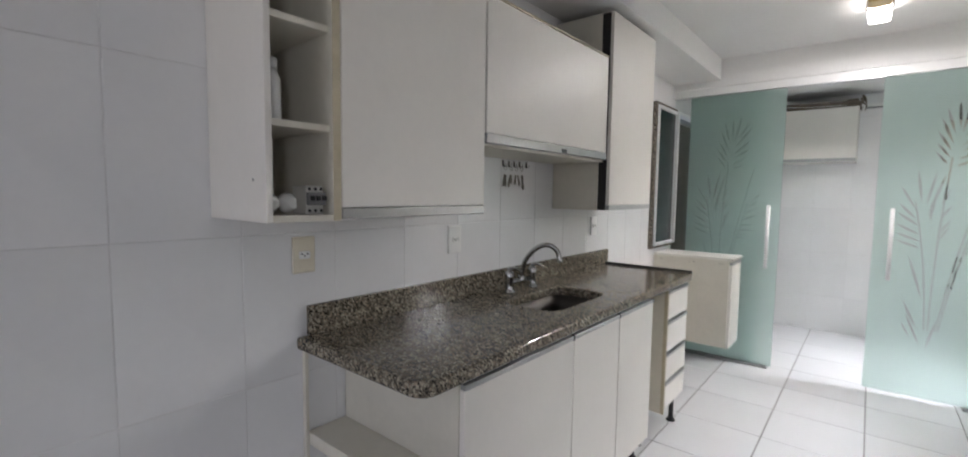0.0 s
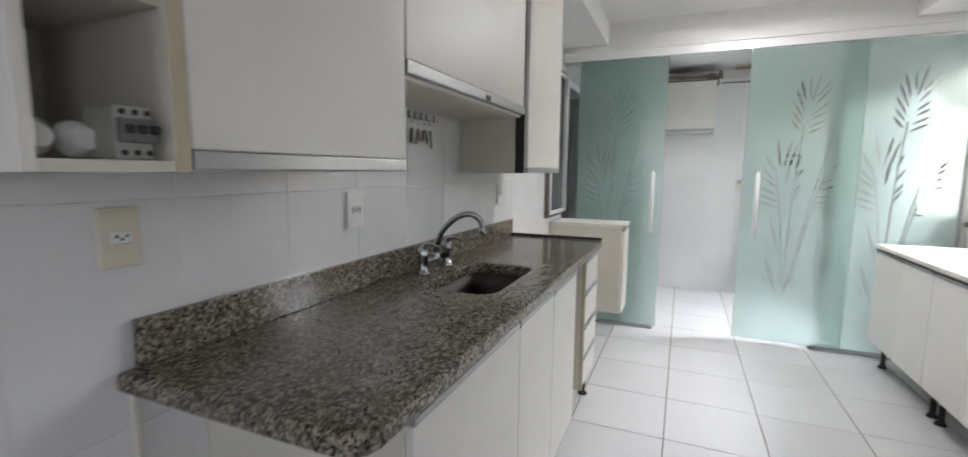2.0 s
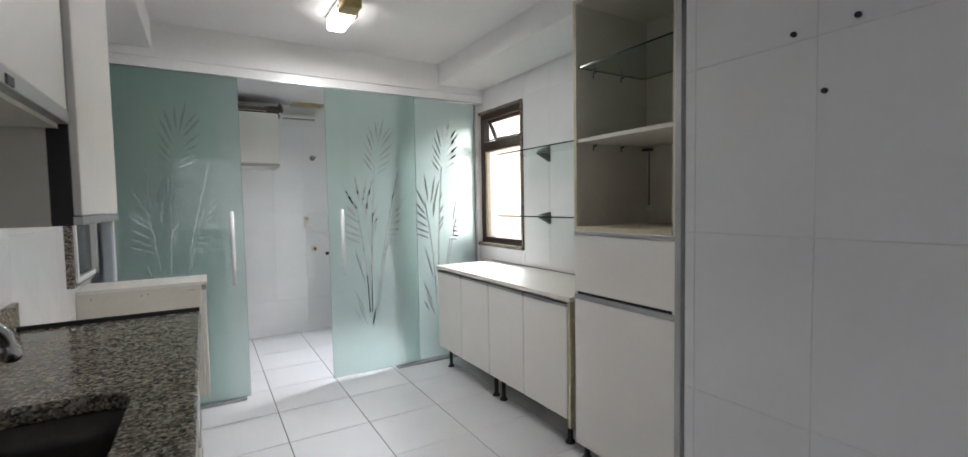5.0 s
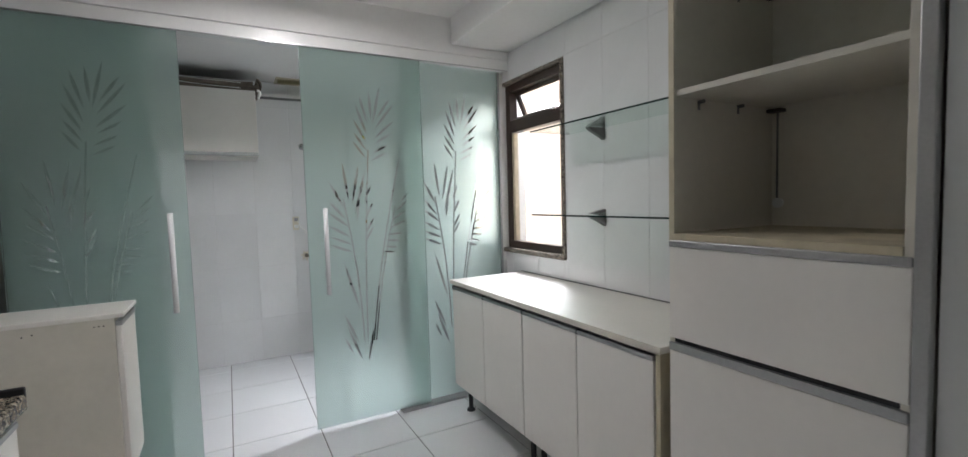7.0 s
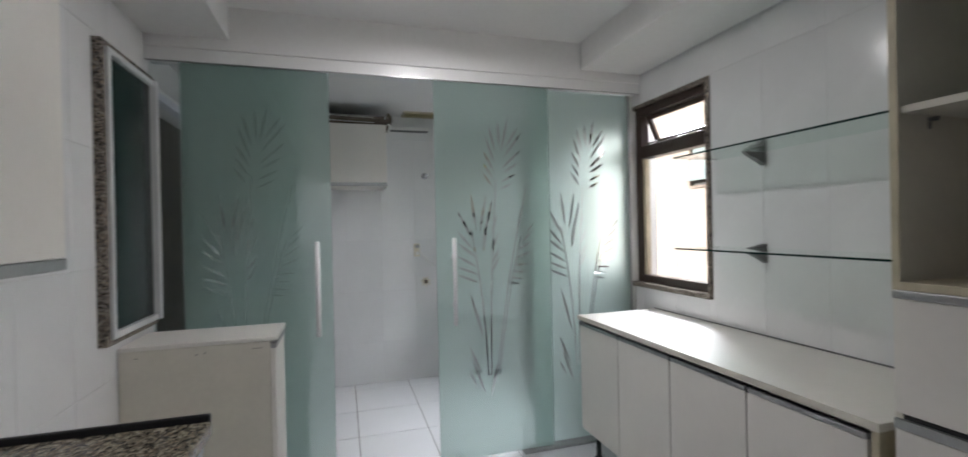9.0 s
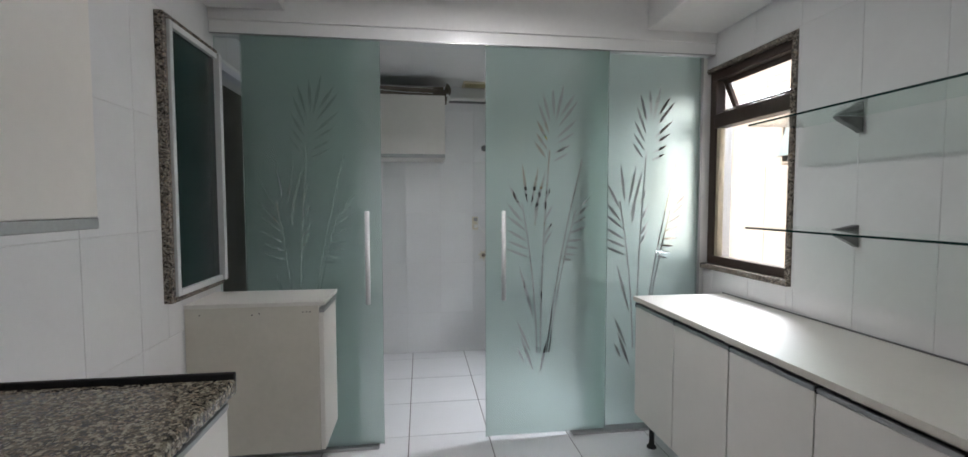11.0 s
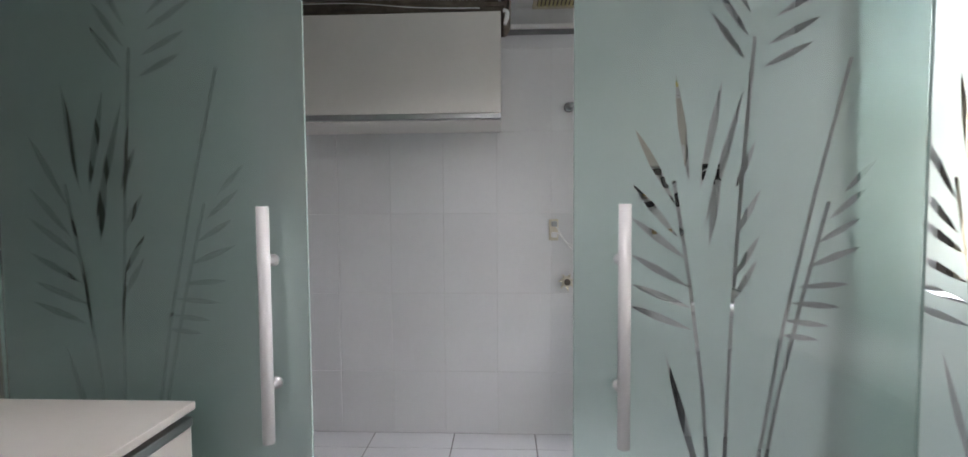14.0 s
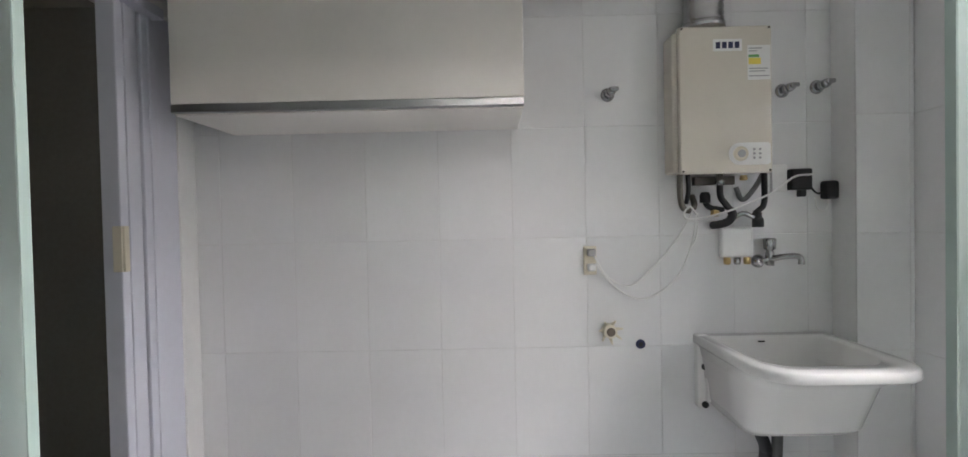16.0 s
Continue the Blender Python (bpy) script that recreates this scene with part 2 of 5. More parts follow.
TGLASS = mat("blue_green_window_pane", (0.185, 0.235, 0.24), 0.5, spec=0.2, grain=0.05, blotch=0.15, blotch_scale=2)
GROUND = mat("courtyard_concrete", (0.30, 0.29, 0.28), 0.9, grain=0.25, scale=3, blotch=0.2, blotch_scale=0.4)
LAMP = mat("lit_opal_diffuser", (1.0, 0.96, 0.88), 0.4, emit=2.2)
BULBW = mat("opal_bulb_glass", (0.82, 0.82, 0.80), 0.15)
DARKTXT = mat("dark_blue_print", (0.015, 0.02, 0.07), 0.4)
GREENP = mat("green_print", (0.10, 0.32, 0.10), 0.5)
YELP = mat("yellow_print", (0.75, 0.62, 0.10), 0.5)
GREYPR = mat("grey_print", (0.35, 0.35, 0.35), 0.5)


# ---- building helpers ----
def box(lo, hi, bev=0.0, seg=2, bm=None):
    """A box from corner to corner, its edges rounded by bev; added to bm if given."""
    one = bmesh.new()
    v = [one.verts.new((x, y, z)) for z in (lo[2], hi[2]) for y in (lo[1], hi[1]) for x in (lo[0], hi[0])]
    for q in ((0, 2, 3, 1), (4, 5, 7, 6), (0, 1, 5, 4), (2, 6, 7, 3), (0, 4, 6, 2), (1, 3, 7, 5)):
        one.faces.new([v[i] for i in q])
    if bev:
        bmesh.ops.bevel(one, geom=one.edges[:], offset=bev, segments=seg, affect="EDGES", profile=0.5)
    if bm is None:
        return one
    me = bpy.data.meshes.new("tmp")
    one.to_mesh(me)
    one.free()
    bm.from_mesh(me)
    bpy.data.meshes.remove(me)
    return bm


def tube(points, r, sides=12, bm=None, closed_ends=True):
    """A round tube along points; r: one radius or one for each point."""
    bm = bm or bmesh.new()
    pts = [Vector(p) for p in points]
    rs = r if isinstance(r, (list, tuple)) else [r] * len(pts)
    rings, up = [], None
    for i, p in enumerate(pts):
        d = (pts[min(i + 1, len(pts) - 1)] - pts[max(i - 1, 0)]).normalized()
        if up is None:
            up = Vector((0, 0, 1)) if abs(d.z) < 0.9 else Vector((1, 0, 0))
        side = d.cross(up).normalized()
        up = side.cross(d).normalized()
        rings.append([bm.verts.new(p + rs[i] * (math.cos(a) * side + math.sin(a) * up)) for a in (math.tau * k / sides for k in range(sides))])
    for a, b in zip(rings, rings[1:]):
        for k in range(sides):
            f = bm.faces.new((a[k], a[(k + 1) % sides], b[(k + 1) % sides], b[k]))
            f.smooth = True
    if closed_ends:
        bm.faces.new(rings[0][::-1])
        bm.faces.new(rings[-1])
    return bm


def lathe(profile, centre, axis="z", sides=24, bm=None):
    """A turned shape: profile of (radius, height) along an axis through centre."""
    c = Vector(centre)
    dirs = {"z": Vector((0, 0, 1)), "y": Vector((0, 1, 0)), "x": Vector((1, 0, 0))}
    return tube([c + h * dirs[axis] for _, h in profile], [max(r, 0.0004) for r, _ in profile], sides, bm)


def curve_points(ctrl, n=8):
    """Smooth points through control points."""
    c = [Vector(p) for p in ctrl]
    c = [2 * c[0] - c[1]] + c + [2 * c[-1] - c[-2]]
    out = []
    for i in range(1, len(c) - 2):
        for k in range(n):
            t = k / n
            a, b, d, e = c[i - 1], c[i], c[i + 1], c[i + 2]
            out.append(0.5 * (2 * b + (d - a) * t + (2 * a - 5 * b + 4 * d - e) * t * t + (3 * b - a - 3 * d + e) * t ** 3))
    return out + [c[-2]]


def thing(name, at, label, category, group="", kind=""):
    ob = new(name)
    ob.location = at
    ob.empty_display_size = 0.05
    return tagged(ob, label, category, group, kind)


def root_at(ob):
    at = Vector((0, 0, 0))
    while ob is not None:
        at += ob.location
        ob = ob.parent
    return at


def part(name, bm, material, parent=None, label="", smooth=False, kind=""):
    """Links a bmesh given in world places as one mesh under a thing or a part."""
    me = bpy.data.meshes.new(name)
    bmesh.ops.recalc_face_normals(bm, faces=bm.faces[:])
    bm.to_mesh(me)
    bm.free()
    me.materials.append(material)
    if smooth:
        for p in me.polygons:
            p.use_smooth = True
    ob = new(name, me)
    if parent is not None:
        me.transform(Matrix.Translation(-root_at(parent)))
        ob.parent = parent
    return tagged(ob, label, "", "", kind)


def structure(name, bm, material, label, category):
    ob = part(name, bm, material)
    return tagged(ob, label, category, "", "structure")


def rest(r, holes):
    """What is left of a rectangle (u0, u1, v0, v1) outside the holes, as rectangles."""
    out = [r]
    for h in holes:
        nxt = []
        for a in out:
            if h[0] >= a[1] or h[1] <= a[0] or h[2] >= a[3] or h[3] <= a[2]:
                nxt.append(a)
                continue
            if h[0] > a[0]:
                nxt.append((a[0], h[0], a[2], a[3]))
            if h[1] < a[1]:
                nxt.append((h[1], a[1], a[2], a[3]))
            u0, u1 = max(a[0], h[0]), min(a[1], h[1])
            if h[2] > a[2]:
                nxt.append((u0, u1, a[2], h[2]))
            if h[3] < a[3]:
                nxt.append((u0, u1, h[3], a[3]))
        out = nxt
    return [a for a in out if a[1] - a[0] > 0.006 and a[3] - a[2] > 0.006]


def spanned(axis, a, b, u0, u1, v0, v1):
    """Corners of a box that lies between a and b along axis and spans u, v across it."""
    if axis == "x":
        return (min(a, b), u0, v0), (max(a, b), u1, v1)
    if axis == "y":
        return (u0, min(a, b), v0), (u1, max(a, b), v1)
    return (u0, v0, min(a, b)), (u1, v1, max(a, b))


TILED = []


def tiled_wall(name, axis, face, thick, u0, u1, z0, z1, label, phase_u=0.277, phase_z=0.337, holes=(), covered=(), tile=(0.30, 0.45)):
    """A wall whose face lies at `face` and whose body runs `thick` behind it; tiles are laid at the end of the file."""
    s = 1 if thick > 0 else -1
    bm = bmesh.new()
    for r in rest((u0, u1, z0, z1), holes):
        box(*spanned(axis, face + s * 0.0085, face + thick, *r), bm=bm)
    wall = structure(name, bm, PAINT, label, "wall")
    bed = bmesh.new()
    for r in rest((u0, u1, z0, z1), holes):
        box(*spanned(axis, face + s * 0.0018, face + s * 0.0083, *r), bm=bed)
    part("grout_bed", bed, GROUT, wall)
    TILED.append((wall, axis, face, s, u0, u1, z0, z1, phase_u, phase_z, list(holes) + list(covered), tile, TILE, 0.0016))
    return wall


# ---- large structure ----
XL, XR, YG, YB = -1.305, 1.43, 4.25, 5.88
H_MAIN, H_SOF = 2.48, 2.315

fl = structure("floor", box((-1.6, -1.8, -0.12), (1.62, 6.05, -0.004)), FGROUT, "white square ceramic floor tiles with dark grout lines", "floor")
TILED.append((fl, "z", 0.0, -1, -1.305, 1.43, -1.8, 5.88, -0.342, 3.0, [], (0.4585, 0.4520), FLOOR, 0.0055))

GWIN = (3.765, 4.235, 0.955, 2.09)
tiled_wall("wall_left", "x", XL, -0.16, -1.8, 4.31, 0, 2.6, "white glazed tile wall behind the granite counter", holes=[GWIN])
WIN = (3.655, 4.315, 0.985, 2.11)
tiled_wall("wall_right", "x", XR, 0.18, 1.84, 4.37, 0, 2.6, "white glazed tile wall with the kitchen window", phase_u=0.313, holes=[WIN])
# made-up opening in the pier wall, lets the hall fill lamp in
UNSEEN_HALL = (-1.45, 0.55, 0, 2.12)
tiled_wall("wall_pier", "x", 0.486, 0.02, -1.8, 1.53, 0, 2.6, "white tiled wall with dark wall plugs", phase_u=0.299, holes=[UNSEEN_HALL])
bm = bmesh.new()
for r in rest((-1.8, 1.529, 0, 2.6), [UNSEEN_HALL]):
    box(*spanned("x", 0.507, 1.60, *r), bm=bm)
structure("wall_pier_core", bm, PAINT, "plain white plastered pier end", "wall")
structure("wall_niche", box((0.925, 1.5295, 0), (1.60, 1.838, 2.6)), PAINT, "plain off-white plastered strip beside the tall cabinet", "wall")
tiled_wall("wall_laundry_back", "y", YB, 0.16, -1.42, 1.60, 0, 2.75, "white glazed tile back wall of the laundry", phase_u=0.209, phase_z=0.361)
LWIN = (4.42, 5.06, 0.985, 2.11)
tiled_wall("wall_laundry_right", "x", XR, 0.18, 4.37, 5.876, 0, 2.75, "white glazed tile side wall of the laundry", phase_u=0.1, phase_z=0.361, holes=[LWIN])
tiled_wall("pier_laundry", "y", 5.75, 0.128, 1.208, 1.426, 0, 2.75, "white tiled corner pier of the laundry", phase_u=0.209, phase_z=0.361)
LDOOR = (4.40, 5.772, 0.0, 2.12)
tiled_wall("wall_laundry_left", "x", -1.40, -0.14, 4.31, 5.876, 0, 2.75, "white tiled laundry wall with a doorway", phase_u=0.2, phase_z=0.361, holes=[LDOOR])

# unseen plain wall that closes the kitchen; its opening is added for a lamp
bm = bmesh.new()
for r in rest((-1.6, 1.62, 0, 2.6), [(-1.2, -0.2, 0.9, 2.2)]):
    box(*spanned("y", -1.95, -1.801, *r), bm=bm)
structure("wall_entrance", bm, PAINT, "plain white unseen end wall with an added lamp opening", "wall")
# added unseen hall beyond the pier, enclosed to keep sky light out
bm = bmesh.new()
box((1.625, -3.2, -0.1), (3.7, 0.9, -0.004), bm=bm)
structure("floor_hall", bm, FLOOR, "pale floor of an added unseen hall", "floor")
bm = bmesh.new()
for q in rest((-3.3, 1.0, -0.1, 2.6), [(-3.1, -2.3, 0.75, 2.25)]):
    box(*spanned("x", 3.7, 3.8, *q), bm=bm)
box((1.5, -3.3, -0.1), (3.7, -3.2, 2.6), bm=bm)
box((1.605, 0.9, -0.1), (3.7, 1.0, 2.6), bm=bm)
box((1.5, -3.2, -0.1), (1.605, -1.955, 2.6), bm=bm)
structure("wall_hall", bm, PAINT, "plain white walls of an added unseen hall with a lamp opening", "wall")
structure("ceiling_hall", box((1.5, -3.3, 2.601), (3.8, 1.0, 2.7)), CEIL, "plain white ceiling of an added unseen hall", "ceiling")

# ceilings
structure("ceiling", box((-1.62, -1.95, H_MAIN), (1.62, 4.22, 2.6)), CEIL, "smooth white painted ceiling", "ceiling")
structure("ceiling_laundry", box((-1.398, 4.346, 2.375), (1.428, 5.8785, 2.50)), CEIL, "white painted laundry ceiling", "ceiling")
bm = box((XL + 0.001, -1.8, H_SOF), (-0.936, 4.216, H_MAIN + 0.01), 0.004)
structure("soffit_left", bm, CEIL, "white boxed soffit above the wall cabinets", "soffit")
bm = box((1.005, 1.839, H_SOF), (XR - 0.001, 4.216, H_MAIN + 0.01), 0.004)
structure("soffit_right", bm, CEIL, "white boxed soffit above the window wall", "soffit")
structure("beam", box((XL + 0.001, 4.217, 2.262), (XR - 0.001, 4.345, 2.76), 0.003), CEIL, "white painted beam above the glass partition", "beam")

# unlit room behind the laundry doorway; its dimness is put into the plaster colour
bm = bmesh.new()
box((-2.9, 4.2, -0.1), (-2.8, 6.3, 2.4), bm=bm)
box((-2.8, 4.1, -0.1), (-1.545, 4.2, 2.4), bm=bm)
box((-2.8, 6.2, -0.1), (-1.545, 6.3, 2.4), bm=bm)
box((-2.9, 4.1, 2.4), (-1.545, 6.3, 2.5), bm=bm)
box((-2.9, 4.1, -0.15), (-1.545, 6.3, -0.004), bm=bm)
structure("wall_unlit_room", bm, DOORGAP, "plain walls of an unlit room, dimness put into their colour", "wall")


# ---- glass partition ----
def leaflet(base, angle, length, width):
    """A pointed leaf outline from base, in the pane's plane."""
    d = Vector((math.cos(angle), math.sin(angle)))
    n = Vector((-d.y, d.x))
    b = Vector(base)
    return [b + d * length * t + n * width * w for t, w in ((0, 0), (0.25, 0.36), (0.55, 0.5), (0.8, 0.3), (1, 0), (0.8, -0.3), (0.55, -0.5), (0.25, -0.36))]


def stem(p0, p1, bend, w):
    a, b = Vector(p0), Vector(p1)
    d = (b - a).normalized()
    n = Vector((-d.y, d.x))
    pts = [a + (b - a) * t + n * bend * math.sin(math.pi * t) for t in (0, 0.25, 0.5, 0.75, 1)]
    return [p + n * w / 2 for p in pts] + [p - n * w / 2 * 0.7 for p in reversed(pts)]


# one etched palm, in steps of 1.84 mm from the foot of its stems: blades run from base to tip
BLADES = [((55, 720), (83, 847)), ((51, 735), (45, 830)), ((38, 720), (13, 815)), ((35, 685), (0, 780)), ((32, 660), (-8, 732)), ((30, 635), (-8, 690)),
          ((26, 610), (-12, 662)), ((70, 740), (117, 810)), ((62, 705), (130, 793)), ((55, 670), (127, 735)), ((58, 655), (117, 692)), ((50, 625), (107, 655)), ((45, 600), (100, 628))]
BLADES += [((-33, 470), (-50, 595)), ((-48, 447), (-95, 535)), ((-45, 410), (-98, 473)), ((-35, 385), (-100, 435)), ((-32, 353), (-100, 392)), ((-28, 328), (-98, 357)),
           ((-28, 303), (-100, 332)), ((-22, 460), (2, 588)), ((-16, 420), (25, 575)), ((-10, 400), (2, 495)), ((18, 465), (40, 520)), ((18, 410), (47, 465)), ((18, 363), (47, 413)), ((15, 333), (45, 385))]
BLADES += [((138, 460), (172, 497)), ((122, 430), (165, 467)), ((110, 403), (158, 432)), ((98, 375), (160, 400)), ((90, 353), (148, 357)), ((82, 335), (138, 330)),
           ((75, 315), (126, 308)), ((72, 298), (115, 292)), ((-12, 110), (-58, 275)), ((-20, 0), (-65, 105)), ((-40, -30), (-65, 22)), ((-10, -60), (-55, 60)), ((8, -70), (30, 40))]
STEMS = [((10, 0), (37, 635), 0.012), ((0, 0), (-50, 475), -0.018), ((30, 0), (142, 610), 0.020), ((38, 0), (122, 450), 0.016)]


def palm(x, z, flip, s=1.0):
    """Outlines of one etched palm with its foot at (x, z)."""
    k = 0.00184 * s
    out = []
    for (ax, az), (bx, bz) in BLADES:
        a, b = Vector((x + flip * k * ax, z + k * az)), Vector((x + flip * k * bx, z + k * bz))
        d = b - a
        out.append(leaflet(a, math.atan2(d.y, d.x), d.length, min(0.017, 0.008 + 0.06 * d.length) * s))
    for (ax, az), (bx, bz), bend in STEMS:
        out.append(stem((x + flip * k * ax, z + k * az), (x + flip * k * bx, z + k * bz), bend * flip * s, 0.0095 * s))
    return out


def film(x0, x1, z0, z1, y, cuts, leaves=False):
    """The etched layer of a pane: a sheet with the leaves left clear, or the leaves alone."""
    verts = [Vector((x0, z0)), Vector((x1, z0)), Vector((x1, z1)), Vector((x0, z1))]
    faces = [[0, 1, 2, 3]]
    for poly in cuts:
        if any(not (x0 + 0.004 < p.x < x1 - 0.004 and z0 + 0.004 < p.y < z1 - 0.004) for p in poly):
            continue
        poly = list(poly)
        if sum(a.x * b.y - b.x * a.y for a, b in zip(poly, poly[1:] + poly[:1])) < 0:
            poly.reverse()
        k = len(verts)
        verts += poly
        faces.append(list(range(k, k + len(poly))))
    vo, _, fo, _, _, orig = delaunay_2d_cdt(verts, [], faces, 0, 1e-5)
    bm = bmesh.new()
    vs = [bm.verts.new((v.x, y, v.y)) for v in vo]
    for f, o in zip(fo, orig):
        if (0 in o and len(o) == 1) != leaves:
            bm.faces.new([vs[i] for i in f])
    return bm


HWHITE = mat("white_powder_coat", (0.80, 0.80, 0.80), 0.3, grain=0.03)


def glass_panel(name, x0, x1, y, label, plant, handle_x=None, clear=0.0):
    """One tall pane: clear glass, its etched face, and a pair of tubular pulls through it if it slides."""
    z0, z1 = 0.022, 2.20
    top = thing(name, ((x0 + x1) / 2, y, z0), label, "glass panel", "panels of the glass partition")
    pane = part("pane", box((x0, y - 0.004, z0), (x1, y + 0.004, z1), 0.0015, 1), GLASS, top)
    part("etched_film", film(x0 + 0.001 + clear, x1 - 0.001, z0 + 0.001, z1 - 0.001, y + 0.0052, plant), FROST, top, "frosted layer with clear palm leaves")
    part("clear_leaves", film(x0 + 0.001 + clear, x1 - 0.001, z0 + 0.001, z1 - 0.001, y + 0.0052, plant, True), LEAFG, top, "smoke-clear palm leaves left in the frosting")
    part("pane_edge", box((x0 - 0.0015, y - 0.0035, z0), (x0 - 0.0003, y + 0.0035, z1)), PEDGE, pane)
    part("pane_edge", box((x1 + 0.0003, y - 0.0035, z0), (x1 + 0.0015, y + 0.0035, z1)), PEDGE, pane)
    if handle_x is not None:
        for s in (-1, 1):
            yy = y + s * 0.048
            h = part("handle", tube([(handle_x, yy, 0.812), (handle_x, yy, 1.304)], 0.0125, 16), HWHITE, top, "white tubular pull")
            for z in (0.925, 1.19):
                part("standoff", lathe([(0.007, 0.0), (0.007, 0.036), (0.013, 0.036), (0.013, 0.0425)], (handle_x, yy, z), "y", 14)
                     if s < 0 else lathe([(0.013, -0.0425), (0.013, -0.036), (0.007, -0.036), (0.007, 0.0)], (handle_x, yy, z), "y", 14), ALUW, h)
    return top


glass_panel("sliding_glass_panel", -1.165, -0.474, 4.25, "frosted green sliding glass panel with etched palm leaves", palm(-0.92, 0.50, 1, 0.98), -0.545)
glass_panel("fixed_glass_panel", -1.303, -0.60, 4.285, "frosted green fixed glass panel with etched palm leaves", palm(-0.97, 0.47, -1, 0.98), clear=0.135)
glass_panel("sliding_glass_panel", 0.092, 0.795, 4.25, "frosted green sliding glass panel with etched palm leaves", palm(0.388, 0.49, 1, 0.985), 0.184)
glass_panel("fixed_glass_panel", 0.69, 1.372, 4.285, "frosted green fixed glass panel with etched palm leaves", palm(0.981, 0.482, 1))

rail = thing("partition_rail", (0.06, 4.262, 2.20), "white aluminium sliding rail above the glass", "rail", kind="structure")
part("fascia", box((XL + 0.002, 4.228, 2.2005), (XR - 0.002, 4.238, 2.2615), 0.0015), FASCIA, rail)
part("track", box((XL + 0.002, 4.2385, 2.205), (XR - 0.002, 4.33, 2.2615)), ALUW, rail)
part("lower_lip", box((XL + 0.002, 4.2285, 2.196), (XR - 0.002, 4.2365, 2.2000)), ALU, rail)
frail = thing("floor_guide", (0.9, 4.285, 0.0), "low grey aluminium guide under the fixed glass", "rail", kind="structure")
part("guide", box((0.60, 4.232, 0.0005), (1.426, 4.30, 0.018), 0.002), ALU, frail)
part("guide", box((XL + 0.002, 4.232, 0.0005), (-0.50, 4.30, 0.018), 0.002), ALU, frail)
post = thing("jamb_profile", (1.40, 4.285, 0), "slim aluminium profile holding the fixed glass", "profile", kind="structure")
part("profile", box((1.373, 4.27, 0.02), (1.385, 4.30, 2.195), 0.002), ALU, post)
part("filler", box((1.3855, 4.296, 0.02), (1.4275, 4.302, 2.195), 0.001), CERAM, post, "white filler strip")


# ---- kitchen window ----
def brown_window(name, y0, y1, z0, z1, x, label):
    """Dark brown frame with a transom, a tilted top light and a fixed lower pane."""
    w = thing(name, (x, (y0 + y1) / 2, z0), label, "window", kind="structure")
    f, zt = 0.045, z1 - 0.285
    fr = part("window_frame", box((x, y0, z0), (x + 0.06, y1, z0 + f), 0.003), BROWN, w)
    part("jamb", box((x, y0, z0 + f), (x + 0.06, y0 + 0.03, z1 - f), 0.003), BROWN, fr)
    part("jamb", box((x, y1 - 0.055, z0 + f), (x + 0.06, y1, z1 - f), 0.003), BROWN, fr)
    part("head", box((x, y0, z1 - f), (x + 0.06, y1, z1), 0.003), BROWN, fr)
    part("transom", box((x - 0.01, y0 + 0.03, zt - 0.04), (x + 0.06, y1 - 0.055, zt + 0.04), 0.004), BROWN, fr)
    part("glazing_bead", box((x + 0.01, y1 - 0.080, z0 + f), (x + 0.045, y1 - 0.0555, zt - 0.0405), 0.002), EDGE, fr, "pale worn glazing bead")
    part("pane", box((x + 0.028, y0 + 0.03, z0 + f), (x + 0.032, y1 - 0.08, zt - 0.04)), WGLASS, w)
    # top light, hinged at the head and pushed outward
    a = radians(24)
    sash = bmesh.new()
    L, t = z1 - f - zt - 0.045, 0.022
    for lo, hi in (((0, y0 + 0.034, -L), (t, y1 - 0.060, -L + 0.03)), ((0, y0 + 0.034, -0.03), (t, y1 - 0.060, 0)),
                   ((0, y0 + 0.034, -L + 0.03), (t, y0 + 0.062, -0.03)), ((0, y1 - 0.09, -L + 0.03), (t, y1 - 0.060, -0.03))):
        box(lo, hi, 0.002, bm=sash)
    turn = Matrix.Translation((x + 0.035, 0, z1 - f - 0.002)) @ Matrix.Rotation(-a, 4, "Y")
    bmesh.ops.transform(sash, matrix=turn, verts=sash.verts)
    s = part("top_sash", sash, BROWN, w, "top light tilted outward")
    pane = box((0.008, y0 + 0.062, -L + 0.03), (0.012, y1 - 0.09, -0.03))
    bmesh.ops.transform(pane, matrix=turn, verts=pane.verts)
    part("sash_pane", pane, WGLASS, s)
    part("stay", tube([(x + 0.04, y1 - 0.075, zt + 0.06), (x + 0.12, y1 - 0.078, zt + 0.085)], 0.006, 8), BROWN, s)
    return w


brown_window("window_1", 3.658, 4.308, 0.988, 2.107, 1.456, "dark brown metal window with its top light tilted open")
brown_window("window_2", 4.423, 5.057, 0.988, 2.107, 1.54, "dark brown metal laundry window")
trim = thing("window_trim", (1.43, 3.98, 0.955), "grey speckled granite trim round the window", "trim", kind="structure")
part("sill", box((1.405, 3.625, 0.957), (1.61, 4.314, 0.9865), 0.004), GRANT, trim)
part("head_trim", box((1.424, 3.625, 2.1085), (1.50, 4.314, 2.130), 0.003), GRANT, trim)
part("side_trim", box((1.418, 3.625, 0.9868), (1.50, 3.6545, 2.108), 0.003), GRANT, trim)
part("reveal", box((1.4345, 4.3085, 0.9868), (1.4995, 4.3145, 2.108)), CERAM, trim, "glossy white reveal")

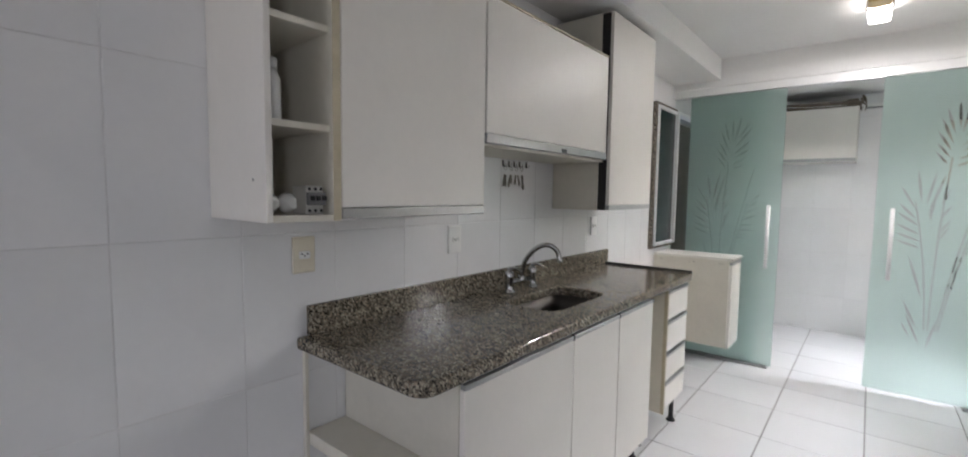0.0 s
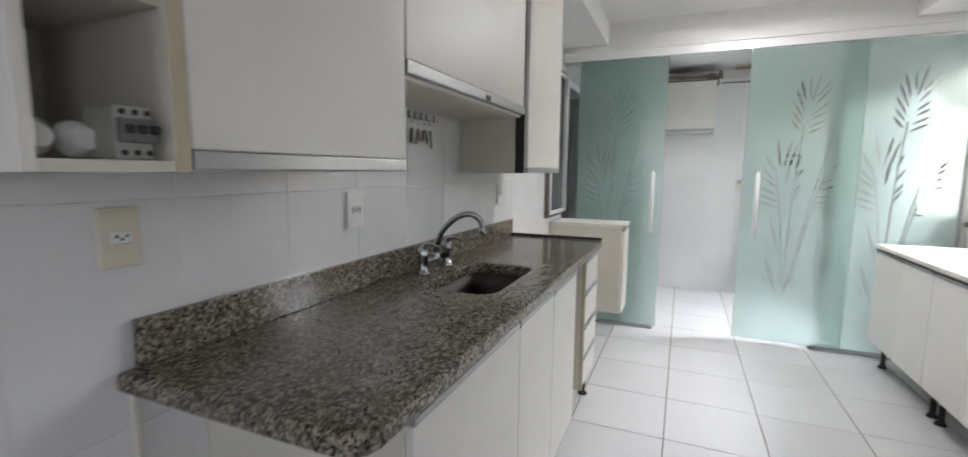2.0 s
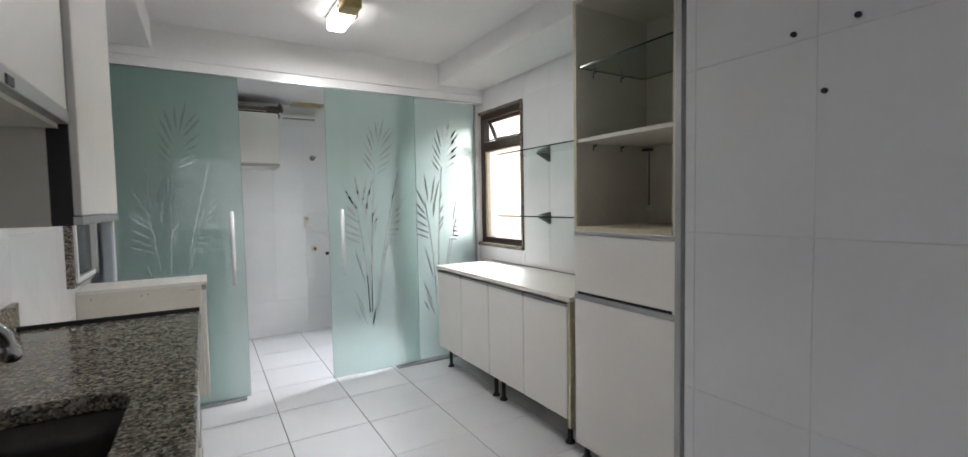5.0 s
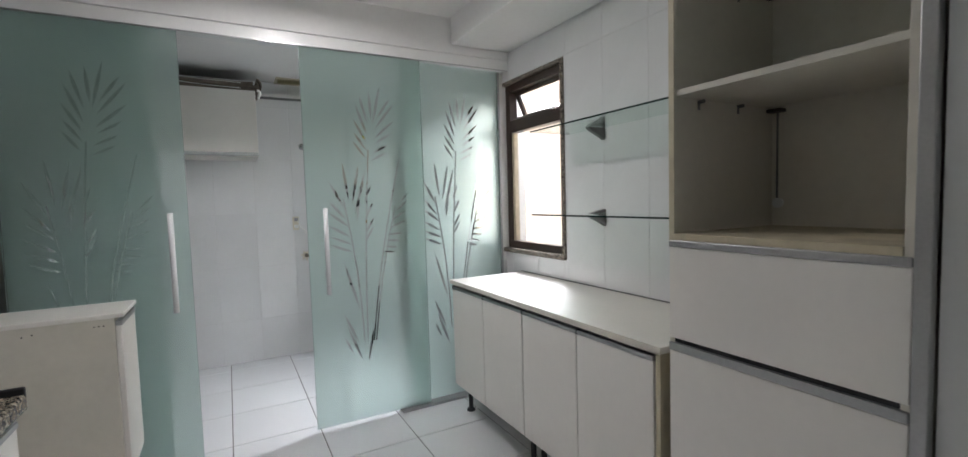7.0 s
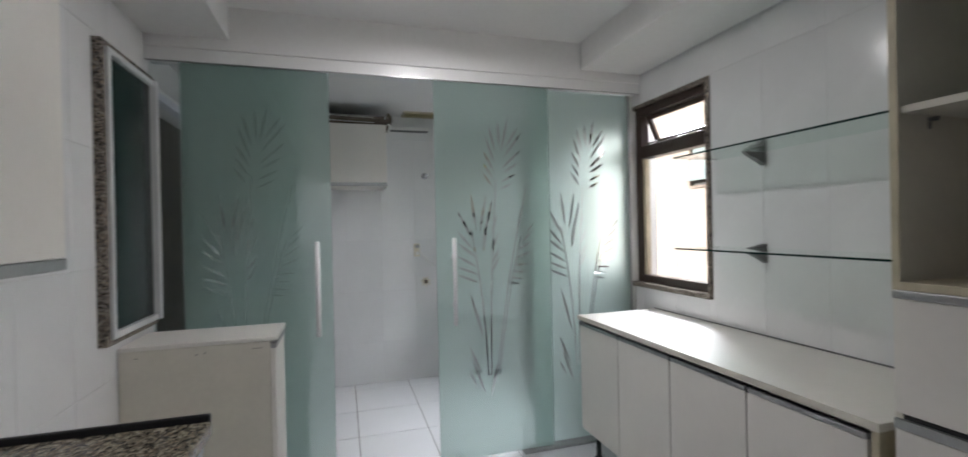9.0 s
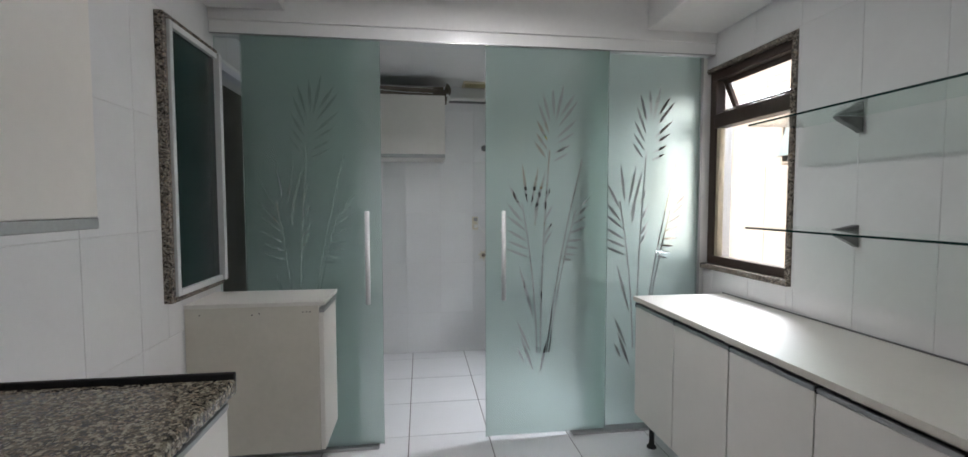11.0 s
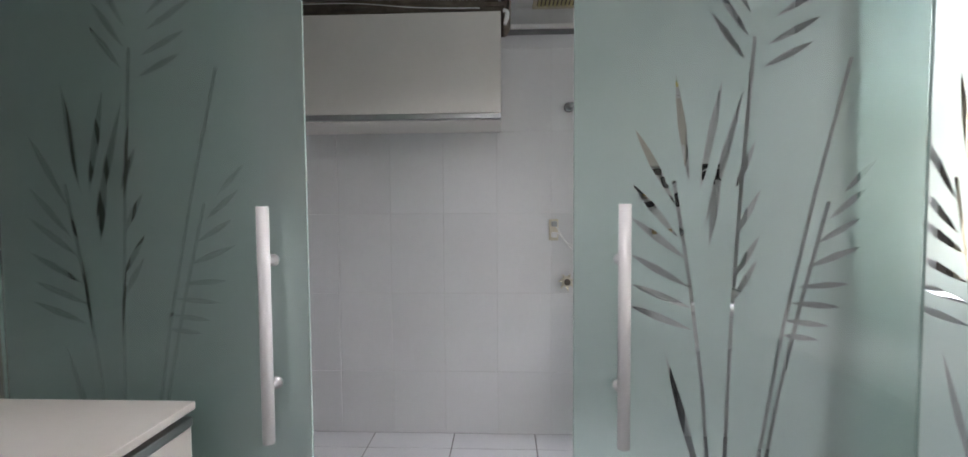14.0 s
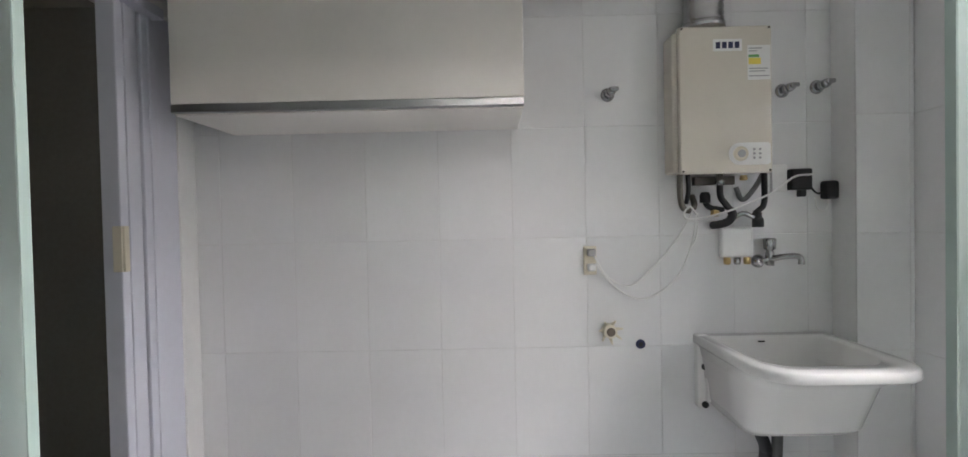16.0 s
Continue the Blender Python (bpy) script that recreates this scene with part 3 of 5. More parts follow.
gw = thing("window_3", (-1.285, 4.0, 0.94), "white framed inner window with dark teal frosted glass", "window", kind="structure")
x0 = -1.304
part("granite_surround", box((x0 - 0.02, 3.735, 0.935), (-1.272, 3.765, 2.112), 0.003), GRANT, gw, "speckled granite surround")
part("granite_surround", box((x0 - 0.02, 3.7655, 0.935), (-1.272, 4.243, 0.957), 0.003), GRANT, gw)
part("granite_surround", box((x0 - 0.02, 3.7655, 2.090), (-1.272, 4.243, 2.112), 0.003), GRANT, gw)
fr = part("window_frame", box((-1.30, 3.766, 0.958), (-1.262, 3.792, 2.089), 0.003), ALUW, gw)
part("stile", box((-1.30, 4.21, 0.958), (-1.252, 4.243, 2.089), 0.003), ALUW, fr)
part("rail", box((-1.30, 3.7925, 0.958), (-1.262, 4.2095, 0.984), 0.003), ALUW, fr)
part("rail", box((-1.30, 3.7925, 2.063), (-1.262, 4.2095, 2.089), 0.003), ALUW, fr)
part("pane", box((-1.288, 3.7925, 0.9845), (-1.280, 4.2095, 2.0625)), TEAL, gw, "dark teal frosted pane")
# sheet behind the pane in the same darkened plaster colour
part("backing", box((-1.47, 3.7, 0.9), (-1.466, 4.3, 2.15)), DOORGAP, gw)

# ---- outside ----
structure("ground", box((1.65, -30, -6.2), (60, 40, -6.0)), GROUND, "grey concrete courtyard far below", "ground")
nb = thing("neighbour_building", (5.6, 8.0, -6.0), "cream tiled neighbouring building with a small awning window", "building")
NW = (7.55, 8.60, 2.02, 2.72)
bm = bmesh.new()
for r in rest((0.0, 22.0, -6.0, 5.6), [NW]):
    box(*spanned("x", 5.6, 6.4, *r), bm=bm)
part("wall", bm, FJOINT, nb)
bm = bmesh.new()
z = -1.0
while z < 5.4:
    for r in rest((3.0, 16.0, z, z + 0.127), [(NW[0] - 0.05, NW[1] + 0.05, NW[2] - 0.05, NW[3] + 0.05)]):
        u = r[0]
        while u < r[1] - 0.01:
            box(*spanned("x", 5.593, 5.6005, u, min(u + 1.19, r[1]), z, z + 0.127), bm=bm)
            u += 1.2
    z += 0.135
tagged(part("facade_tiles", bm, FACADE, nb), kind="stuff")
part("roof", box((5.45, -0.2, 5.6), (9.0, 22.2, 5.75), 0.02), PAINT, nb)
wi = part("window", box((5.66, NW[0], NW[2]), (5.70, NW[1], NW[2] + 0.05)), ALU, nb)
part("frame_jamb", box((5.57, NW[0] - 0.04, NW[2] - 0.04), (5.66, NW[0], NW[3] + 0.04)), FJOINT, wi)
part("frame_jamb", box((5.57, NW[1], NW[2] - 0.04), (5.66, NW[1] + 0.04, NW[3] + 0.04)), FJOINT, wi)
part("frame_sill", box((5.57, NW[0], NW[2] - 0.04), (5.66, NW[1], NW[2])), FJOINT, wi)
part("frame_head", box((5.57, NW[0], NW[3]), (5.66, NW[1], NW[3] + 0.04)), FJOINT, wi)
pn = box((-0.01, NW[0] + 0.03, -0.63), (0.01, NW[1] - 0.03, 0.0), 0.003)
bmesh.ops.transform(pn, matrix=Matrix.Translation((5.64, 0, NW[3] - 0.02)) @ Matrix.Rotation(radians(17), 4, "Y"), verts=pn.verts)
part("awning_pane", pn, TGLASS, wi, "tilted blue-green pane")
# grey sheet whose colour stands in for the shade inside the window
part("dark_interior", box((6.0, NW[0] - 0.1, NW[2] - 0.1), (6.02, NW[1] + 0.1, NW[3] + 0.1)), GREYP, wi)


# ---- counter run ----
def rounded_slab(x0, x1, y0, y1, z0, z1, r, bev, hole=None, steps=6):
    """A slab whose front near corner is rounded, with an optional rounded opening."""
    def corner(cx, cy, rr, a0, a1):
        return [Vector((cx + rr * math.cos(a), cy + rr * math.sin(a))) for a in (a0 + (a1 - a0) * k / steps for k in range(steps + 1))]
    h = math.pi / 2
    outer = [Vector((x0, y0))] + corner(x1 - r, y0 + r, r, -h, 0) + [Vector((x1, y1)), Vector((x0, y1))]
    faces, verts = [list(range(len(outer)))], list(outer)
    if hole:
        a, b, c, d, rr = hole
        ring = corner(b - rr, c + rr, rr, -h, 0) + corner(b - rr, d - rr, rr, 0, h) + corner(a + rr, d - rr, rr, h, 2 * h) + corner(a + rr, c + rr, rr, 2 * h, 3 * h)
        faces.append(list(range(len(verts), len(verts) + len(ring))))
        verts += ring
    vo, _, fo, _, _, orig = delaunay_2d_cdt(verts, [], faces, 0, 1e-6)
    bm = bmesh.new()
    vs = [bm.verts.new((v.x, v.y, z1)) for v in vo]
    fs = [bm.faces.new([vs[i] for i in f]) for f, o in zip(fo, orig) if list(o) == [0]]
    got = bmesh.ops.extrude_face_region(bm, geom=fs)
    bmesh.ops.translate(bm, verts=[g for g in got["geom"] if isinstance(g, bmesh.types.BMVert)], vec=(0, 0, z0 - z1))
    bmesh.ops.recalc_face_normals(bm, faces=bm.faces[:])
    bmesh.ops.dissolve_limit(bm, angle_limit=0.01, verts=bm.verts[:], edges=bm.edges[:])
    edges = [e for e in bm.edges if abs(e.verts[0].co.z - e.verts[1].co.z) < 1e-5 and e.calc_face_angle(0) > 1.2]
    bmesh.ops.bevel(bm, geom=edges, offset=bev, segments=3, affect="EDGES", profile=0.5)
    return bm


SINK = (-1.125, -0.862, 1.555, 2.030, 0.07)
ct = thing("countertop", (-1.0, 1.82, 0.866), "speckled grey granite countertop with an undermounted sink", "countertop")
part("slab", rounded_slab(XL + 0.002, -0.729, 0.736, 2.913, 0.866, 0.908, 0.055, 0.009, SINK), GRAN, ct)
part("backsplash", box((XL + 0.002, 0.768, 0.9085), (-1.283, 2.955, 1.004), 0.003), GRAN, ct, "low granite upstand against the wall")
part("drip_edge", box((XL + 0.002, 2.9135, 0.874), (-0.732, 2.927, 0.922), 0.004), BLACK, ct, "black raised strip at the end of the slab")

sk = thing("sink", (-0.99, 1.79, 0.70), "stainless steel rectangular sink bowl set under granite", "sink")
a, b, c, d, rr = SINK
bm = bmesh.new()
rings = []
for z, grow, r2 in ((0.8655, 0.012, 0.075), (0.8655, 0.0, 0.07), (0.80, -0.004, 0.068), (0.735, -0.008, 0.066), (0.712, -0.02, 0.06), (0.704, -0.05, 0.05), (0.70, -0.10, 0.03)):
    A, B, C, D = a - grow, b + grow, c - grow, d + grow
    ring = []
    for cx, cy, a0 in ((B - r2, C + r2, -90), (B - r2, D - r2, 0), (A + r2, D - r2, 90), (A + r2, C + r2, 180)):
        ring += [bm.verts.new((cx + r2 * math.cos(radians(a0 + 15 * k)), cy + r2 * math.sin(radians(a0 + 15 * k)), z)) for k in range(7)]
    rings.append(ring)
for p, q in zip(rings, rings[1:]):
    for k in range(len(p)):
        bm.faces.new((p[k], p[(k + 1) % len(p)], q[(k + 1) % len(p)], q[k])).smooth = True
bm.faces.new(rings[-1])
# the bowl's inner shade comes from the darkened steel colour
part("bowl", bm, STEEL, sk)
part("drain", lathe([(0.045, 0.0), (0.045, 0.004), (0.03, 0.005), (0.028, 0.001)], (-0.99, 1.79, 0.7005), "z"), CHROME, sk, "round chrome drain")

fc = thing("faucet", (-1.21, 1.82, 0.9085), "chrome kitchen tap with a swan-neck spout and two handles", "faucet")
body = part("bridge", tube([(-1.205, 1.725, 0.955), (-1.205, 1.915, 0.955)], 0.012, 14), CHROME, fc)
for y in (1.725, 1.915):
    valve = part("valve", lathe([(0.029, 0), (0.029, 0.006), (0.021, 0.012), (0.018, 0.03), (0.018, 0.058), (0.0205, 0.064), (0.021, 0.092), (0.015, 0.101), (0.006, 0.104)], (-1.205, y, 0.9085), "z", 20), CHROME, fc)
    lever = curve_points([(-1.207, y, 1.004), (-1.203, y, 1.019), (-1.186, y, 1.027), (-1.160, y, 1.024), (-1.137, y, 1.016)], 5)
    part("lever", tube(lever, [0.011 - 0.0003 * k for k in range(len(lever))], 10), CHROME, valve, "curved chrome lever")
part("spout_collar", lathe([(0.018, -0.016), (0.020, 0.0), (0.018, 0.016), (0.013, 0.024)], (-1.205, 1.82, 0.957), "z", 18), CHROME, fc)
spout = curve_points([(-1.205, 1.82, 0.955), (-1.200, 1.818, 1.000), (-1.178, 1.812, 1.052), (-1.138, 1.808, 1.098), (-1.088, 1.808, 1.130), (-1.046, 1.818, 1.134), (-1.021, 1.838, 1.108), (-1.014, 1.853, 1.056)])
part("spout", tube(spout, [0.0115] * (len(spout) - 6) + [0.0115, 0.0115, 0.0150, 0.0150, 0.0150, 0.0135], 14), CHROME, fc, "swan-neck spout")


def legs(top, spots, h, r=0.014):
    for x, y in spots:
        part("leg", lathe([(0.026, 0.0), (0.026, 0.008), (r, 0.02), (r, h)], (x, y, 0.0006), "z", 14), BLACK, top, "black adjustable foot")


def alu_pull(parent, lo, hi):
    """A long aluminium grip profile along the edge of a door."""
    return part("grip_profile", box(lo, hi, 0.003), ALU, parent, "aluminium grip profile")


def base_cabinet(y0, y1, doors, x_back, x_front, z0, z1, label, leg_spots, group, open_side=None):
    """A low unit whose doors face the room along x; x_front is the door face."""
    s = 1 if x_front > x_back else -1
    ca = thing("base_cabinet", ((x_back + x_front) / 2, (y0 + y1) / 2, 0), label, "cabinet", group)
    xb, xc = x_back, x_front - s * 0.019
    lo, hi = min(xb, xc), max(xb, xc)
    body = bmesh.new()
    box((lo, y0, z0), (hi, y0 + 0.016, z1), 0.001, 1, bm=body)
    box((lo, y1 - 0.016, z0), (hi, y1, z1), 0.001, 1, bm=body)
    box((lo, y0 + 0.016, z0), (hi, y1 - 0.016, z0 + 0.016), bm=body)
    box((xb - 0.0, y0 + 0.016, z0 + 0.016), (xb + s * 0.006, y1 - 0.016, z1), bm=body) if s > 0 else box((xb - 0.006, y0 + 0.016, z0 + 0.016), (xb, y1 - 0.016, z1), bm=body)
    part("carcass", body, LAMB, ca)
    for d0, d1 in doors:
        dlo, dhi = sorted((xc + s * 0.001, x_front))
        dr = part("door", box((dlo, d0 + 0.0025, z0 + 0.002), (dhi, d1 - 0.0025, z1 - 0.032), 0.0025), LAM, ca)
        glo, ghi = sorted((xc + s * 0.003, x_front + s * 0.004))
        alu_pull(dr, (glo, d0 + 0.0025, z1 - 0.0318), (ghi, d1 - 0.0025, z1 - 0.014))
        part("end_cap", box((glo, d1 - 0.012, z1 - 0.0332), (ghi + 0.001, d1 - 0.002, z1 - 0.0128), 0.001), BLACK, dr)
    legs(ca, leg_spots, z0 - 0.0012)
    return ca


base_cabinet(0.909, 1.519, [(0.909, 1.519)], XL + 0.004, -0.750, 0.125, 0.864, "white laminate base cabinet with one door and aluminium grip", [(-0.83, 1.0), (-0.83, 1.50), (-1.25, 1.0)], "counter base cabinets")
base_cabinet(1.521, 2.335, [(1.521, 1.928), (1.928, 2.335)], XL + 0.004, -0.750, 0.125, 0.864, "white laminate base cabinet with two doors under the sink", [(-0.83, 1.60), (-0.82, 2.30), (-1.25, 2.30)], "counter base cabinets")

dr = thing("drawer_unit", (-1.0, 2.74, 0), "white laminate drawer unit with four drawers and yellowed edges", "drawer unit")
body = bmesh.new()
box((XL + 0.004, 2.560, 0.16), (-0.769, 2.576, 0.864), 0.001, 1, bm=body)
box((XL + 0.004, 2.890, 0.16), (-0.769, 2.906, 0.864), 0.001, 1, bm=body)
box((XL + 0.004, 2.576, 0.16), (-0.769, 2.890, 0.176), bm=body)
part("carcass", body, LAMB, dr)
part("edge_band", box((-0.7688, 2.558, 0.16), (-0.750, 2.572, 0.864), 0.001), EDGE, dr)
for z0, z1 in ((0.185, 0.335), (0.345, 0.500), (0.510, 0.680), (0.690, 0.852)):
    f = part("drawer_front", box((-0.768, 2.573, z0), (-0.748, 2.906, z1 - 0.018), 0.0025), LAM, dr)
    alu_pull(f, (-0.766, 2.573, z1 - 0.0178), (-0.744, 2.906, z1 - 0.002))
legs(dr, [(-0.80, 2.86), (-1.25, 2.86)], 0.1588)
fp = thing("filler_panel", (-1.0, 2.45, 0), "recessed white panel between the cabinets", "panel")
part("board", box((-0.86, 2.3365, 0.16), (-0.842, 2.559, 0.863), 0.001), LAM, fp)
legs(fp, [(-0.851, 2.45)], 0.1588, 0.008)

es = thing("end_shelf", (-1.0, 0.83, 0), "white laminate open end shelf below the counter overhang", "shelf")
part("shelf_board", box((XL + 0.004, 0.765, 0.548), (-0.752, 0.9075, 0.590), 0.003), LAMB, es)
part("wall_panel", box((XL + 0.002, 0.752, 0.0008), (-1.286, 0.764, 0.864), 0.001), LAMB, es, "narrow upright against the tiles")
part("support", box((XL + 0.004, 0.862, 0.0008), (-1.20, 0.876, 0.5475), 0.001), LAMB, es)

# ---- wall cabinets over the counter ----
XF = -0.985
us = thing("open_wall_shelf", (-1.14, 0.59, 1.293), "white laminate open wall shelf with bulbs and a breaker", "shelf")
UB = XL + 0.003
part("side", box((UB, 0.497, 1.293), (XF, 0.513, 2.285), 0.0015), LAM, us)
part("side", box((UB, 0.668, 1.293), (XF, 0.684, 2.285), 0.0015), LAMB, us)
part("back", box((UB, 0.5135, 1.31), (UB + 0.006, 0.6675, 2.268)), LAMB, us)
for z in (1.293, 1.517, 1.760, 2.01, 2.269):
    part("shelf", box((UB + 0.0065, 0.5135, z), (XF - (0.0 if z in (1.293, 2.269) else 0.012), 0.6675, z + 0.016), 0.0012), LAMB, us)
part("edge_band", box((XF + 0.0002, 0.668, 1.293), (XF + 0.002, 0.690, 2.285)), EDGE, us, "yellowed edge strip")
part("screw", lathe([(0.0028, 0.0), (0.002, 0.002)], (-1.045, 0.4945, 1.392), "y", 10), STEEL, us)

uc = thing("wall_cabinet", (-1.14, 0.98, 1.293), "white laminate wall cabinet with one plain door", "wall cabinet", "wall cabinets")
part("carcass", box((UB, 0.687, 1.295), (XF - 0.0195, 1.270, 2.285), 0.001), LAMB, uc)
d1 = part("door", box((XF - 0.019, 0.693, 1.326), (XF, 1.268, 2.283), 0.004), LAM, uc)
alu_pull(d1, (XF - 0.022, 0.693, 1.296), (XF + 0.002, 1.266, 1.3255))

lc = thing("lift_up_cabinet", (-1.14, 1.76, 1.54), "white laminate lift-up wall cabinet with key hooks below", "wall cabinet", "wall cabinets")
part("carcass", box((UB, 1.274, 1.534), (XF - 0.0195, 2.236, 2.052), 0.001), LAMB, lc)
d2 = part("door", box((XF - 0.019, 1.276, 1.580), (XF, 2.234, 2.050), 0.004), LAM, lc)
alu_pull(d2, (XF - 0.026, 1.276, 1.545), (XF + 0.003, 2.234, 1.5795))
part("latch", box((XF - 0.02, 1.79, 1.548), (XF + 0.006, 1.83, 1.566), 0.002), BLACK, d2)
part("top_edge", box((XF - 0.019, 1.274, 2.0525), (XF, 2.236, 2.060)), EDGE, lc)

tc = thing("wall_cabinet", (-1.14, 2.55, 1.287), "tall white laminate wall cabinet with a dark side gap", "wall cabinet", "wall cabinets")
part("carcass", box((UB, 2.247, 1.288), (-1.032, 2.826, 2.283), 0.001), LAMB, tc)
# solid strip coloured as the shade of the gap behind the door
part("dark_edge", box((-1.0315, 2.249, 1.289), (XF - 0.004, 2.270, 2.280)), DARKGAP, tc, "near-black strip painted as the shade in the door gap")
d3 = part("door", box((XF - 0.0035, 2.250, 1.315), (XF + 0.015, 2.826, 2.282), 0.003), LAM, tc)
alu_pull(d3, (XF - 0.010, 2.250, 1.290), (XF + 0.017, 2.826, 1.3145))
part("carcass_front", box((-1.0315, 2.2705, 1.289), (XF - 0.004, 2.826, 2.282)), LAMB, tc)

# ---- small things on the shelves and wall ----
bottle = thing("white_bottle", (-1.10, 0.555, 1.533), "slim white plastic bottle with a ribbed cap", "bottle")
part("body", lathe([(0.022, 0.0005), (0.024, 0.006), (0.023, 0.10), (0.014, 0.125)], (-1.06, 0.548, 1.533), "z", 20), PLASTW, bottle)
part("cap", lathe([(0.016, 0.1255), (0.016, 0.15), (0.012, 0.152)], (-1.06, 0.548, 1.533), "z", 12), PLASTW, bottle)
for x, y in ((-1.09, 0.600), (-1.07, 0.540)):
    bl = thing("light_bulb", (x, y, 1.3095), "white opal light bulb lying on a shelf", "bulb", "bulbs on the open shelf")
    part("globe", lathe([(0.002, -0.027), (0.015, -0.023), (0.024, -0.012), (0.0265, 0.0), (0.024, 0.012), (0.017, 0.024), (0.013, 0.034)], (x, y, 1.3365), "x", 20), BULBW, bl)
    part("screw_base", lathe([(0.012, -0.06), (0.013, -0.058), (0.013, -0.036), (0.011, -0.030)], (x, y, 1.3365), "x", 16), ALU, bl)
brk = thing("circuit_breaker", (-1.03, 0.632, 1.3095), "grey three-pole circuit breaker standing on a shelf", "circuit breaker")
part("housing", box((-1.075, 0.607, 1.3096), (-1.010, 0.655, 1.381), 0.003), GREYB, brk)
part("toggle_block", box((-1.0098, 0.607, 1.332), (-0.998, 0.656, 1.365), 0.003), GREYP, brk)
for k in range(3):
    part("toggle", box((-0.9978, 0.611 + k * 0.016, 1.344), (-0.990, 0.621 + k * 0.016, 1.356), 0.002), BLACK, brk)
    part("terminal", lathe([(0.004, 0.0), (0.004, 0.002)], (-1.0098, 0.616 + k * 0.016, 1.373), "x", 10), BLACK, brk)
    part("terminal", lathe([(0.004, 0.0), (0.004, 0.002)], (-1.0098, 0.616 + k * 0.016, 1.319), "x", 10), BLACK, brk)


def socket(y0, y1, z0, z1, material, label):
    so = thing("wall_socket", (XL, (y0 + y1) / 2, z0), label, "socket", "sockets above the counter")
    part("plate", box((XL + 0.0005, y0, z0), (XL + 0.011, y1, z1), 0.004), material, so)
    yc, zc = (y0 + y1) / 2, (z0 + z1) / 2
    part("insert", box((XL + 0.0112, yc - 0.018, zc - 0.012), (XL + 0.014, yc + 0.018, zc + 0.012), 0.005, 3), PLASTW, so)
    for k in (-1, 0, 1):
        part("pin_hole", lathe([(0.003, 0.0), (0.003, 0.0015)], (XL + 0.0142, yc + 0.009 * k, zc + (0.003 if k else -0.003)), "x", 8), BLACK, so)


socket(0.722, 0.797, 1.110, 1.225, CREAM, "cream wall socket above the counter")
socket(1.412, 1.490, 1.110, 1.228, PLASTW, "white wall socket above the counter")
socket(2.715, 2.790, 1.110, 1.226, PLASTW, "white wall socket beside the counter end")

rnd = random.Random(3)
for k, y in enumerate((1.79, 1.835, 1.88, 1.925, 1.985)):
    hk = thing("wall_hook", (XL, y, 1.50), "small chrome hook stuck on the tiles", "hook", "key hooks")
    part("base", box((XL + 0.0005, y - 0.007, 1.497), (XL + 0.004, y + 0.007, 1.527), 0.0015), CHROME, hk)
    part("arm", tube(curve_points([(XL + 0.004, y, 1.505), (XL + 0.014, y, 1.498), (XL + 0.020, y, 1.504), (XL + 0.021, y, 1.512)], 4), 0.002, 8), CHROME, hk)
    if k < 4:
        ky = thing("key", (XL + 0.017, y, 1.42), "worn metal keys hanging from a hook", "key", "hanging keys")
        part("ring", tube([(XL + 0.017, y + 0.010 * math.cos(a), 1.489 + 0.010 * math.sin(a)) for a in (math.tau * j / 14 for j in range(15))], 0.0011, 6), CHROME, ky)
        for j in range(2):
            ang, ln = rnd.uniform(-0.3, 0.3), rnd.uniform(0.065, 0.09) + (0.02 if k == 3 else 0)
            kb = lathe([(0.003, -0.001), (0.014, -0.001), (0.014, 0.001), (0.003, 0.001)], (0, 0, -0.014), "x", 14)
            box((-0.001, -0.0055, -ln), (0.001, 0.0055, -0.024), bm=kb)
            box((-0.001, 0.0045, -ln + 0.004), (0.001, 0.008, -ln + 0.024), bm=kb)
            bmesh.ops.transform(kb, matrix=Matrix.Translation((XL + 0.015 + 0.004 * j, y + 0.002 * j, 1.482)) @ Matrix.Rotation(ang, 4, "X"), verts=kb.verts)
            part("blade", kb, KEYM, ky)

# ---- hung cabinet by the glass ----
hc = thing("hung_cabinet", (-1.0, 4.03, 0.20), "white laminate cabinet hung on the wall beside the glass", "cabinet")
part("carcass", box((XL + 0.003, 3.905, 0.205), (-0.735, 4.195, 0.862), 0.001), LAMB, hc)
part("top_board", box((XL + 0.003, 3.884, 0.8805), (-0.703, 4.208, 0.898), 0.002), LAM, hc)
part("side_panel", box((XL + 0.003, 3.886, 0.200), (-0.733, 3.9045, 0.880), 0.002), LAMB, hc, "yellowed side panel with screw holes")
part("rear_strip", box((XL + 0.003, 3.905, 0.8625), (-0.735, 4.2, 0.880)), LAMB, hc)
dd = part("door", box((-0.7325, 3.890, 0.200), (-0.712, 4.206, 0.845), 0.003), LAM, hc)
alu_pull(dd, (-0.7325, 3.890, 0.8455), (-0.708, 4.206, 0.866))
for x, z in ((-0.80, 0.852), (-0.785, 0.852), (-0.77, 0.852), (-1.02, 0.845), (-0.99, 0.85), (-1.24, 0.85)):
    part("screw_hole", lathe([(0.003, 0.0), (0.003, 0.001)], (x, 3.8848, z), "y", 8), BLACK, hc)

